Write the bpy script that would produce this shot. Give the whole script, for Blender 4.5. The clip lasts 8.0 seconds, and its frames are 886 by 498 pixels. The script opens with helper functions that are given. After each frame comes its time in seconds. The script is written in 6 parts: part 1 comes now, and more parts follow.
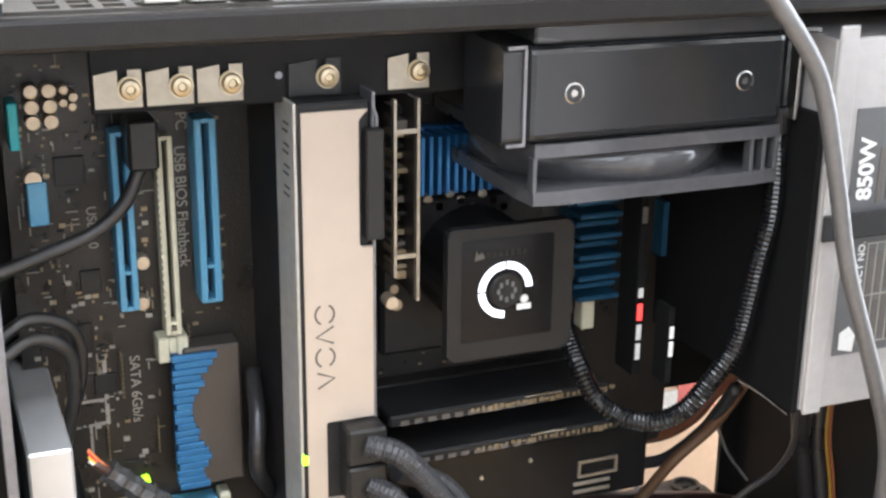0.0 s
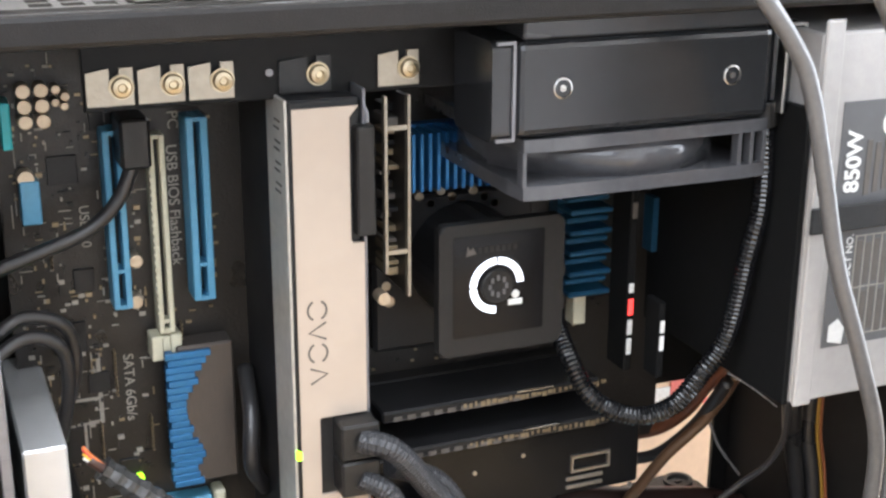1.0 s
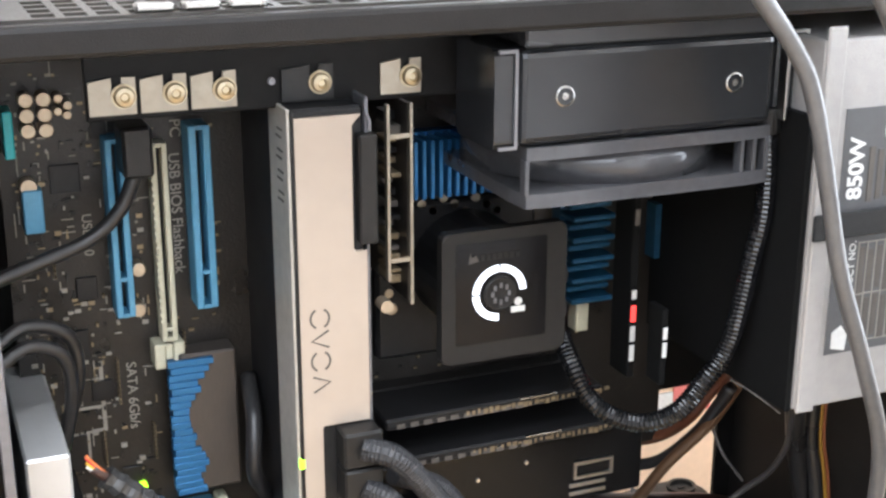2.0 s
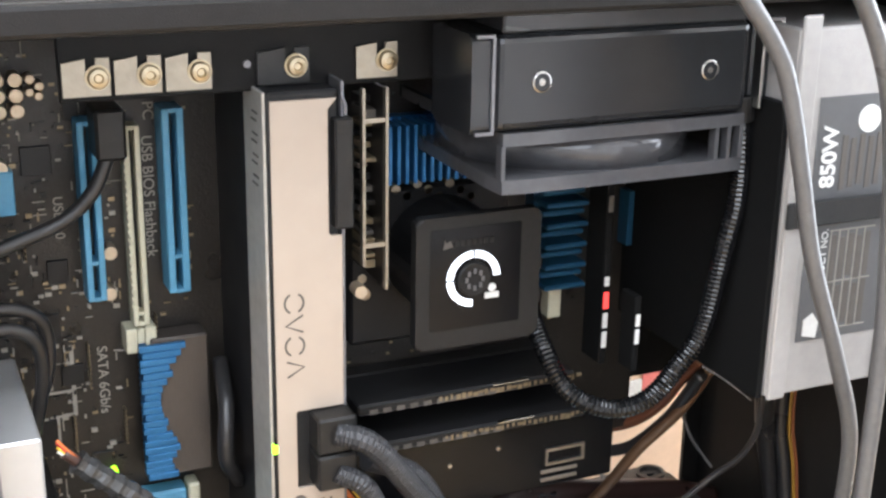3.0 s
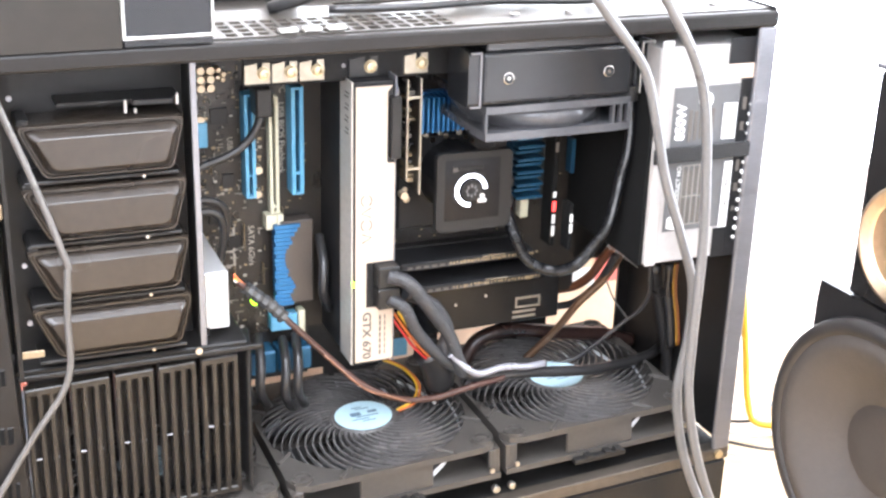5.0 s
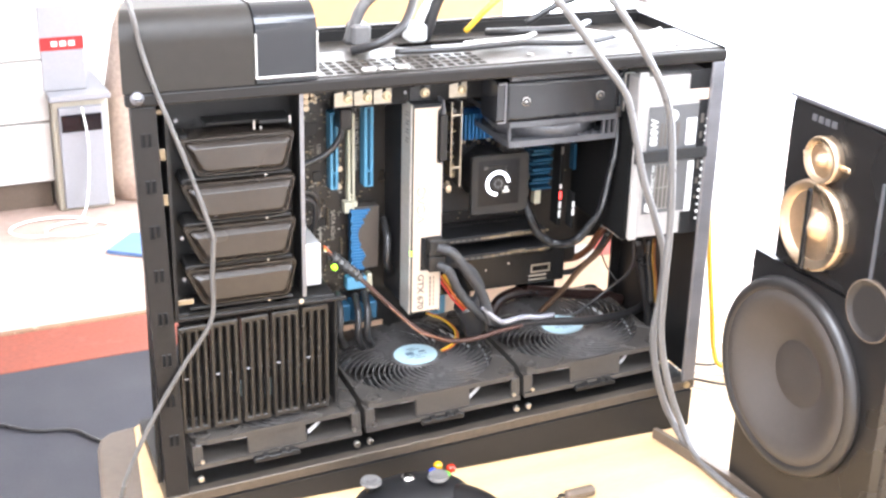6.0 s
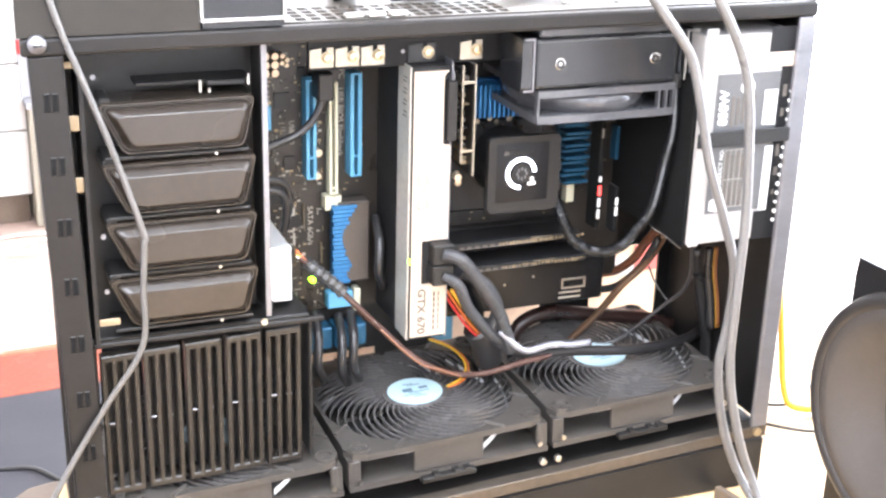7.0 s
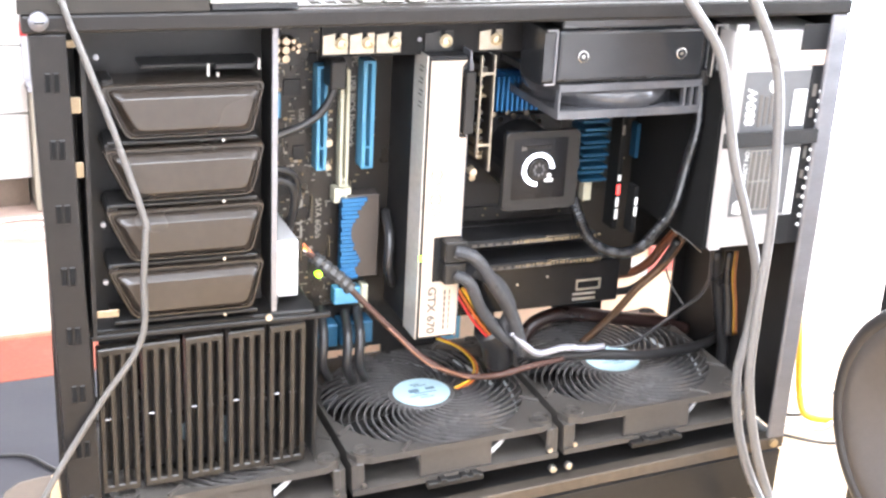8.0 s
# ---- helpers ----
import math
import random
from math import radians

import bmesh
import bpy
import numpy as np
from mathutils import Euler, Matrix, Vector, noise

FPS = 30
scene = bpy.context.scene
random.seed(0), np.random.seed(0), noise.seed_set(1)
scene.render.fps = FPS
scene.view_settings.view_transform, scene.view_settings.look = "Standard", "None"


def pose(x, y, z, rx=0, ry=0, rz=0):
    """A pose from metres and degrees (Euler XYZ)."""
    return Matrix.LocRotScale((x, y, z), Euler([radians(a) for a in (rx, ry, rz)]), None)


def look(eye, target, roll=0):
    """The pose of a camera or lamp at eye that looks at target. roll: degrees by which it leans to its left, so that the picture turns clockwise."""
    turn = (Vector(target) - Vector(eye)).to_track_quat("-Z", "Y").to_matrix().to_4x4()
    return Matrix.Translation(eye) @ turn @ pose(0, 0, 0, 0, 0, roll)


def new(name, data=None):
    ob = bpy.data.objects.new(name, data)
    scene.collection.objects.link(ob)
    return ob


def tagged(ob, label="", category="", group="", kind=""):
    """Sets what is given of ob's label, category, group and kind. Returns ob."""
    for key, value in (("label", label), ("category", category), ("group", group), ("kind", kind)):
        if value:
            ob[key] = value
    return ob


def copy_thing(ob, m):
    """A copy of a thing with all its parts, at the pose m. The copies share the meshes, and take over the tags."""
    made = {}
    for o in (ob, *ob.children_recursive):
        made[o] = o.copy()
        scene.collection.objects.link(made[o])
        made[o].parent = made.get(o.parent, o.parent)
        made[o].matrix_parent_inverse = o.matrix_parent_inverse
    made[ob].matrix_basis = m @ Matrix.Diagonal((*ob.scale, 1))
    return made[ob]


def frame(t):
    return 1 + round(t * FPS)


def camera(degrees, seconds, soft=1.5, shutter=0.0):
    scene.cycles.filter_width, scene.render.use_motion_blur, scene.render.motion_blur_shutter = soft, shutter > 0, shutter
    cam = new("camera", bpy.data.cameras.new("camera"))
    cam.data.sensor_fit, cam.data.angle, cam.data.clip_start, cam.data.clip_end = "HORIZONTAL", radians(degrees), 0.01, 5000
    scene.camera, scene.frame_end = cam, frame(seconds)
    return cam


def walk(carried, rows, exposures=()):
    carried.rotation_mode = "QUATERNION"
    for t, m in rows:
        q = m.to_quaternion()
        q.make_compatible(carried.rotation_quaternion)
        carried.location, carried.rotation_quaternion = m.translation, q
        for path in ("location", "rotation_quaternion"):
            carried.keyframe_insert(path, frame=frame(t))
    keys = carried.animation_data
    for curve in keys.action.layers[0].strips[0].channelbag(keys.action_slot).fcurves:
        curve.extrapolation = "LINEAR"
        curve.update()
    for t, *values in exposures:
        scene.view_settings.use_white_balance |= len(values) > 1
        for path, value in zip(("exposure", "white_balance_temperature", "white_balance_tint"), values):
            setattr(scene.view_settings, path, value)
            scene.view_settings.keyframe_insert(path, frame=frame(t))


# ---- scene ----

cam = camera(37.0, 8.0, soft=2.5)
ROWS = [
    (0.0, 0.1684, -0.4598, 0.5591, -22.29, -18.18, 0.63),
    (0.5, 0.1674, -0.4615, 0.5585, -22.62, -18.30, 0.30),
    (1.0, 0.1674, -0.4648, 0.5561, -22.59, -17.94, 0.24),
    (2.5, 0.1676, -0.4627, 0.5590, -22.48, -17.83, 0.01),
    (3.0, 0.1635, -0.4612, 0.5570, -24.13, -18.36, 0.96),
    (3.2, 0.1710, -0.4684, 0.5515, -24.55, -18.75, 0.87),
    (3.5, 0.1469, -0.5551, 0.5810, -22.53, -19.39, -0.19),
    (3.7, 0.1036, -0.5968, 0.5974, -24.10, -19.82, 0.60),
    (4.0, 0.1291, -0.6119, 0.6007, -21.56, -20.07, 0.30),
    (4.2, 0.0630, -0.6720, 0.6200, -23.57, -19.64, 1.41),
    (4.5, 0.0197, -0.7936, 0.6621, -22.36, -20.05, 1.38),
    (4.7, 0.0258, -0.7763, 0.6575, -22.87, -20.58, 1.63),
    (5.8, -0.1031, -1.1572, 0.8241, -20.74, -22.46, 1.20),
    (6.0, -0.1354, -1.1474, 0.8067, -22.00, -21.88, 1.38),
    (6.2, -0.1389, -1.1401, 0.7638, -22.11, -20.35, 1.38),
    (6.3, -0.0725, -0.9680, 0.7184, -22.30, -21.38, 1.14),
    (6.5, -0.0322, -0.9022, 0.6848, -21.36, -21.14, 0.96),
    (7.0, -0.0296, -0.8856, 0.6762, -21.64, -20.73, 1.61),
    (7.5, -0.0140, -0.8539, 0.6593, -21.62, -20.78, 2.23),
    (8.0, -0.0255, -0.8462, 0.6636, -21.70, -20.98, 3.11),
]


def eye_pose(x, y, z, yaw, pitch, roll):
    """Upright camera at a place, turned by yaw and pitch, then rolled about its own axis."""
    return pose(x, y, z, 90 + pitch, 0, yaw) @ pose(0, 0, 0, 0, 0, roll)


walk(cam, [(r[0], eye_pose(*r[1:])) for r in ROWS],
     exposures=[(0.0, 0.01, 6050, 11), (3.0, 0.01, 6050, 11), (3.5, 0.41, 6050, 11), (4.0, 0.57, 6050, 11), (4.5, 1.05, 6050, 13), (5.8, 0.99, 6050, 14), (6.2, 1.02, 6050, 14), (6.5, 1.19, 6050, 14), (8.0, 1.25, 6050, 14)])

# ---------------------------------------------------------------- light
world = bpy.data.worlds.new("sky")
scene.world = world
world.use_nodes = True
wn = world.node_tree.nodes
sky = wn.new("ShaderNodeTexSky")
sky.sky_type = "NISHITA"
sky.sun_disc = False
sky.sun_elevation, sky.sun_rotation = radians(40), radians(60)
wn["Background"].inputs["Strength"].default_value = 0.12
world.node_tree.links.new(sky.outputs["Color"], wn["Background"].inputs["Color"])


def area(name, m, sx, sy, watts, color=(1, 1, 1)):
    d = bpy.data.lights.new(name, "AREA")
    d.shape, d.size, d.size_y, d.energy, d.color = "RECTANGLE", sx, sy, watts, color
    ob = new(name, d)
    ob.matrix_world = m
    return ob


# Overhead lamp added for light from above; its source is unseen.
area("overhead_fill", pose(-0.05, -0.75, 1.735, 0, 0, 0), 1.3, 0.8, 42, (0.95, 0.98, 1.0))
# Front fill added behind the viewer, where no source is seen.
area("front_fill", look((-0.35, -1.46, 1.30), (0.3, 0.0, 0.25)), 1.7, 0.75, 25, (0.96, 0.98, 1.0))
# Side fill added to brighten beam and power supply in place of window bloom.
area("side_fill", look((2.92, -0.55, 0.75), (0.5, 0.0, 0.35)), 1.6, 1.6, 40, (0.86, 0.93, 1.0))
area("window_light_back", look((2.9, 1.9, 0.6), (0.4, 0.1, 0.3)), 3.0, 1.8, 60, (0.93, 0.97, 1.0))

# ---------------------------------------------------------------- materials
MATS = {}


def mat(name, color, rough=0.5, metal=0.0, var=0.15, scale=60.0, bump=0.0, bscale=400.0, emit=0.0, spec=0.5, stretch=(1, 1, 1), wear_glint=0.0, wear_glint_col=None, alpha=None):
    """Procedural surface: two scales of tone, fine relief and uneven gloss."""
    if name in MATS:
        return MATS[name]
    m = bpy.data.materials.new(name)
    m.use_nodes = True
    nt = m.node_tree
    n, l = nt.nodes, nt.links
    b = n["Principled BSDF"]
    b.inputs["Roughness"].default_value = rough
    b.inputs["Metallic"].default_value = metal
    b.inputs["Specular IOR Level"].default_value = spec
    tc = n.new("ShaderNodeTexCoord")
    mp = n.new("ShaderNodeMapping")
    mp.inputs["Scale"].default_value = stretch
    l.new(tc.outputs["Object"], mp.inputs["Vector"])
    big = n.new("ShaderNodeTexNoise")
    big.inputs["Scale"].default_value = scale * 0.25
    big.inputs["Detail"].default_value = 3
    fine = n.new("ShaderNodeTexNoise")
    fine.inputs["Scale"].default_value = scale * 6
    fine.inputs["Detail"].default_value = 4
    for t in (big, fine):
        l.new(mp.outputs["Vector"], t.inputs["Vector"])
    add = n.new("ShaderNodeMath")
    add.operation = "ADD"
    l.new(big.outputs["Fac"], add.inputs[0])
    l.new(fine.outputs["Fac"], add.inputs[1])
    rng = n.new("ShaderNodeMapRange")
    rng.inputs["From Min"].default_value, rng.inputs["From Max"].default_value = 0.6, 1.4
    rng.inputs["To Min"].default_value, rng.inputs["To Max"].default_value = 1 - var, 1 + var
    l.new(add.outputs[0], rng.inputs["Value"])
    mul = n.new("ShaderNodeVectorMath")
    mul.operation = "SCALE"
    mul.inputs[0].default_value = color[:3]
    l.new(rng.outputs["Result"], mul.inputs["Scale"])
    out = mul.outputs["Vector"]
    if wear_glint > 0:
        wn_ = n.new("ShaderNodeTexNoise")
        wn_.inputs["Scale"].default_value = scale * 1.3
        wn_.inputs["Detail"].default_value = 6
        l.new(mp.outputs["Vector"], wn_.inputs["Vector"])
        wr = n.new("ShaderNodeMapRange")
        wr.inputs["From Min"].default_value, wr.inputs["From Max"].default_value = 0.62, 0.75
        wr.inputs["To Max"].default_value = wear_glint
        l.new(wn_.outputs["Fac"], wr.inputs["Value"])
        mx = n.new("ShaderNodeMix")
        mx.data_type = "RGBA"
        l.new(wr.outputs["Result"], mx.inputs["Factor"])
        l.new(out, mx.inputs["A"])
        mx.inputs["B"].default_value = (*(wear_glint_col or (0.3, 0.28, 0.25)), 1)
        out = mx.outputs["Result"]
    l.new(out, b.inputs["Base Color"])
    rr = n.new("ShaderNodeMapRange")
    rr.inputs["From Min"].default_value, rr.inputs["From Max"].default_value = 0.3, 0.7
    rr.inputs["To Min"].default_value, rr.inputs["To Max"].default_value = max(0.02, rough - 0.08), min(1, rough + 0.08)
    l.new(big.outputs["Fac"], rr.inputs["Value"])
    l.new(rr.outputs["Result"], b.inputs["Roughness"])
    if bump > 0:
        bn = n.new("ShaderNodeTexNoise")
        bn.inputs["Scale"].default_value = bscale
        bn.inputs["Detail"].default_value = 3
        l.new(mp.outputs["Vector"], bn.inputs["Vector"])
        bp = n.new("ShaderNodeBump")
        bp.inputs["Strength"].default_value = bump
        bp.inputs["Distance"].default_value = 0.0006
        l.new(bn.outputs["Fac"], bp.inputs["Height"])
        l.new(bp.outputs["Normal"], b.inputs["Normal"])
    if emit > 0:
        b.inputs["Emission Color"].default_value = (*color[:3], 1)
        b.inputs["Emission Strength"].default_value = emit
    MATS[name] = m
    return m


STEEL = mat("black_powder_coat", (0.0125, 0.0113, 0.0105), 0.36, 0, 0.25, 30, 0.35, 1500, spec=0.22)
HOODMAT = mat("satin_hood_paint", (0.0175, 0.0152, 0.0125), 0.40, 0, 0.2, 14, 0.35, 1500, spec=0.28)
SLOTDARK = mat("flat_deep_black", (0.007, 0.007, 0.007), 0.9, spec=0.1)
COVERBLACK = mat("gloss_black_cover", (0.0045, 0.0046, 0.0052), 0.2, 0, 0.2, 30, spec=0.3)
# Warm tint puts the pine desk's reflection into the metal's colour.
SILLMETAL = mat("desk_tinted_sill", (0.095, 0.080, 0.065), 0.33, 0.6, 0.2, 25, 0.25, 1200)
STEEL_IN = mat("black_inner_steel", (0.0125, 0.0118, 0.0112), 0.42, 0, 0.3, 30, 0.3, 1500, spec=0.3)
GUNMETAL = mat("brushed_grey_aluminium", (0.20, 0.20, 0.215), 0.36, 0.7, 0.15, 20, 0.2, 900, stretch=(1, 1, 12))
ROOFMAT = mat("roof_sheet_paint", (0.030, 0.026, 0.021), 0.36, 0, 0.3, 20, 0.4, 1200, spec=0.6)
PLASTIC = mat("black_plastic", (0.013, 0.0122, 0.0115), 0.38, 0, 0.2, 40, 0.25, 1200, spec=0.3)
BAYPLASTIC = mat("bay_cover_plastic", (0.0225, 0.0175, 0.0135), 0.22, 0, 0.2, 25, 0.3, 900)
CADDY = mat("caddy_plastic", (0.017, 0.0145, 0.012), 0.32, 0, 0.2, 25, 0.3, 900, spec=0.4)
FANPLASTIC = mat("fan_black_plastic", (0.085, 0.08, 0.077), 0.28, 0, 0.3, 50, 0.3, 1500, wear_glint=0.15, wear_glint_col=(0.12, 0.11, 0.10))
FRAMEPLASTIC = mat("fan_frame_plastic", (0.050, 0.045, 0.040), 0.36, 0, 0.2, 40, 0.3, 1500, spec=0.4)
TRANSLUCENT = mat("smoked_fan_plastic", (0.060, 0.060, 0.064), 0.14, 0, 0.2, 40)
IMPELLER = mat("fan_blade_plastic", (0.02, 0.02, 0.02), 0.35, 0, 0.1, 40)
# Near-white colour holds the light caught by the blades' outer edges.
LIT_BLADETIP = mat("lit_blade_tip", (0.85, 0.86, 0.86), 0.3, 0, 0.1, 40)
RADBLACK = mat("radiator_paint", (0.016, 0.0168, 0.0185), 0.24, 0, 0.12, 12, 0.03, 1500)
CHROME = mat("nickel", (0.50, 0.49, 0.47), 0.28, 1.0, 0.1, 80)
BRASS = mat("gold_screw_metal", (0.47, 0.40, 0.28), 0.36, 1.0, 0.12, 80)
BRACKET = mat("zinc_bracket", (0.30, 0.27, 0.22), 0.36, 0.9, 0.15, 40, 0.2, 700)
BRACKET_BLACK = mat("black_bracket", (0.03, 0.03, 0.03), 0.35, 0.3, 0.2, 40, spec=0.2)
WHITEPLATE = mat("satin_silver_plate", (0.39, 0.325, 0.265), 0.42, 0.15, 0.05, 15, 0.1, 1500)
GPUSIDE = mat("gpu_side_metal", (0.50, 0.47, 0.42), 0.36, 0.5, 0.2, 30)
PRINT_GREY = mat("grey_print", (0.085, 0.075, 0.065), 0.6)
PCB = mat("dark_circuit_board", (0.0125, 0.0105, 0.0088), 0.34, 0, 0.35, 90, 0.4, 900, spec=0.35, wear_glint=0.16, wear_glint_col=(0.07, 0.055, 0.04))
BLUE = mat("blue_slot_plastic", (0.085, 0.27, 0.42), 0.4, 0, 0.12, 60, 0.2, 900)
CREAM = mat("cream_slot_plastic", (0.50, 0.48, 0.36), 0.42, 0, 0.12, 60, 0.2, 900)
BLUEMETAL = mat("blue_anodised_metal", (0.025, 0.14, 0.33), 0.35, 0.5, 0.15, 40)
# Darker copy of BLUEMETAL with the shade deep in the case mixed in.
BLUE_SHADED = mat("shaded_blue_fin_metal", (0.016, 0.075, 0.14), 0.4, 0.4, 0.25, 60)
HSGREY = mat("brown_grey_metal", (0.085, 0.072, 0.062), 0.42, 0.5, 0.15, 25, stretch=(8, 1, 1))
CAP = mat("capacitor_top", (0.46, 0.38, 0.28), 0.4, 0.6, 0.12, 60)
CHIP = mat("chip_black", (0.0105, 0.0104, 0.011), 0.42, 0, 0.2, 60, spec=0.28)
GOLDPIN = mat("solder_and_pins", (0.24, 0.19, 0.12), 0.45, 0.6, 0.2, 80)
SILK = mat("white_silkscreen", (0.27, 0.25, 0.22), 0.6)
PUMPGLASS = mat("gloss_black_face", (0.006, 0.006, 0.007), 0.12, 0, 0.1, 30, spec=0.2)
PUMPRIM = mat("pump_rim_plastic", (0.020, 0.019, 0.018), 0.4, 0, 0.15, 60, spec=0.2)
GLOWWHITE = mat("lit_white_segment", (0.9, 0.93, 1.0), 0.4, emit=1.7)
GLOWGREEN = mat("lit_green_diode", (0.45, 1.0, 0.02), 0.4, emit=2.6)
GLOWRED = mat("lit_red_diode", (1.0, 0.06, 0.05), 0.4, emit=1.6)
RUBBER = mat("black_rubber_tube", (0.006, 0.006, 0.0065), 0.2, 0, 0.2, 60)
# Pale flecks paint the glints of the braid into its colour.
SLEEVE = mat("braided_sleeve", (0.026, 0.026, 0.028), 0.38, 0, 0.3, 520, 1.0, 900, wear_glint=0.75, wear_glint_col=(0.30, 0.30, 0.32))
CABLEBLACK = mat("black_cable", (0.021, 0.020, 0.020), 0.33, 0, 0.2, 60)
CABLEGREY = mat("grey_cable", (0.115, 0.111, 0.108), 0.3, 0, 0.15, 60, 0.2, 700)
CABLEORANGE = mat("orange_wire", (0.55, 0.14, 0.03), 0.45)
CABLEYELLOW = mat("yellow_wire", (0.75, 0.45, 0.03), 0.45)
CABLERED = mat("red_wire", (0.5, 0.03, 0.03), 0.45)
CABLEWHITE = mat("white_cable", (0.75, 0.73, 0.68), 0.45)
PSUGREY = mat("psu_painted_steel", (0.36, 0.345, 0.33), 0.42, 0.2, 0.1, 30, 0.3, 1200)
PSULABEL = mat("psu_dark_label", (0.09, 0.09, 0.092), 0.45, 0, 0.1, 30)
LABELWHITE = mat("label_white", (0.66, 0.66, 0.64), 0.5)
TANTAB = mat("tan_metal_tab", (0.23, 0.17, 0.10), 0.45, 0.2, 0.15, 60)
STICKER = mat("pale_blue_sticker", (0.45, 0.62, 0.68), 0.45, 0, 0.06, 60)
STICKERINK = mat("sticker_ink", (0.10, 0.16, 0.22), 0.5)
WOOD = mat("pine_wood", (0.58, 0.40, 0.21), 0.42, 0, 0.2, 14, 0.3, 300, stretch=(1, 14, 14))
WOODEDGE = mat("desk_edge_brown", (0.10, 0.075, 0.055), 0.45, 0, 0.2, 20)
FLOORMAT = mat("pale_floor", (0.38, 0.285, 0.24), 0.5, 0, 0.15, 6, 0.2, 60)
DARKFABRIC = mat("dark_fabric", (0.023, 0.023, 0.029), 0.85, 0, 0.2, 30, 0.6, 700)
WALLPAINT = mat("white_wall_paint", (0.80, 0.78, 0.75), 0.8, 0, 0.04, 4, 0.2, 120)
YELLOWWALL = mat("yellow_board", (0.46, 0.26, 0.095), 0.7, 0, 0.08, 5)
CABINET = mat("white_lacquer", (0.46, 0.45, 0.43), 0.35, 0, 0.04, 6)
IVORY = mat("ivory_plastic", (0.30, 0.275, 0.22), 0.5, 0, 0.08, 12)
CARTON = mat("pale_carton", (0.22, 0.22, 0.235), 0.6, 0, 0.06, 20)
CARTONRED = mat("red_print", (0.26, 0.008, 0.008), 0.5)
SPKBLACK = mat("speaker_black", (0.0115, 0.0108, 0.0108), 0.3, 0, 0.2, 30, 0.2, 700, spec=0.35)
CONE = mat("woofer_cone", (0.046, 0.039, 0.034), 0.5, 0, 0.12, 30, 0.3, 500)
SURROUND = mat("rubber_surround", (0.022, 0.020, 0.019), 0.38, 0, 0.15, 40)
COPPER = mat("copper_ring", (0.60, 0.46, 0.32), 0.3, 0.9, 0.12, 40)
GLASSDARK = mat("dark_acrylic", (0.006, 0.007, 0.009), 0.08, 0, 0.1, 30)
WINDOWGLOW = mat("bright_window_sky", (0.95, 0.98, 1.0), 0.6, emit=5.0)

# ---------------------------------------------------------------- mesh helpers


def obj(name, bm, material, parent=None, label="", smooth=False):
    me = bpy.data.meshes.new(name)
    bm.to_mesh(me)
    bm.free()
    if smooth:
        me.polygons.foreach_set("use_smooth", [True] * len(me.polygons))
    me.materials.append(material)
    ob = new(name, me)
    if parent is not None:
        ob.parent = parent
    if label:
        ob["label"] = label
    return ob


def part(name, bm, material, parent, label="", smooth=False):
    return obj(name, bm, material, parent, label, smooth)


def thing(name, label, category, at=(0, 0, 0), group="", kind=""):
    ob = new(name)
    ob.location = at
    ob.empty_display_size = 0.02
    return tagged(ob, label, category, group, kind)


def box(x0, x1, y0, y1, z0, z1, bev=0.0, bm=None, seg=1):
    """A box, with its edges bevelled, added to bm."""
    bm = bm or bmesh.new()
    r = bmesh.ops.create_cube(bm, size=1, matrix=Matrix.Translation(((x0 + x1) / 2, (y0 + y1) / 2, (z0 + z1) / 2)) @ Matrix.Diagonal((abs(x1 - x0), abs(y1 - y0), abs(z1 - z0), 1)))
    if bev > 0:
        es = list({e for v in r["verts"] for e in v.link_edges})
        bmesh.ops.bevel(bm, geom=es, offset=bev, segments=seg, affect="EDGES", profile=0.5)
    return bm


def cyl(c, axis, r, h, n=20, bm=None, r2=None, bev=0.0):
    """A round bar from c along axis ('x', 'y', 'z' or a vector), h long."""
    bm = bm or bmesh.new()
    v = {"x": Vector((1, 0, 0)), "y": Vector((0, 1, 0)), "z": Vector((0, 0, 1))}[axis] if isinstance(axis, str) else Vector(axis).normalized()
    m = Matrix.Translation(Vector(c) + v * h / 2) @ v.to_track_quat("Z", "Y").to_matrix().to_4x4()
    q = bmesh.ops.create_cone(bm, cap_ends=True, segments=n, radius1=r, radius2=r if r2 is None else r2, depth=h, matrix=m)
    if bev > 0:
        es = [e for e in {e for w in q["verts"] for e in w.link_edges} if len(e.link_faces) == 2 and any(len(f.verts) > 4 for f in e.link_faces)]
        bmesh.ops.bevel(bm, geom=es, offset=bev, segments=2, affect="EDGES", profile=0.5)
    return bm


def lathe(profile, c, axis, n=40, bm=None, back=True):
    """Turn a profile of (radius, height) round an axis through c."""
    bm = bm or bmesh.new()
    v = Vector(axis).normalized()
    m = Matrix.Translation(c) @ v.to_track_quat("Z", "Y").to_matrix().to_4x4()
    rings = []
    for r, h in profile:
        rings.append([bm.verts.new(m @ Vector((r * math.cos(2 * math.pi * k / n), r * math.sin(2 * math.pi * k / n), h))) for k in range(n)])
    for a, b in zip(rings, rings[1:]):
        for k in range(n):
            bm.faces.new((a[k], a[(k + 1) % n], b[(k + 1) % n], b[k]))
    for ring, flip in ((rings[0], True), (rings[-1], False)):
        if flip and not back:
            continue
        bm.faces.new(ring[::-1] if flip else ring)
    return bm


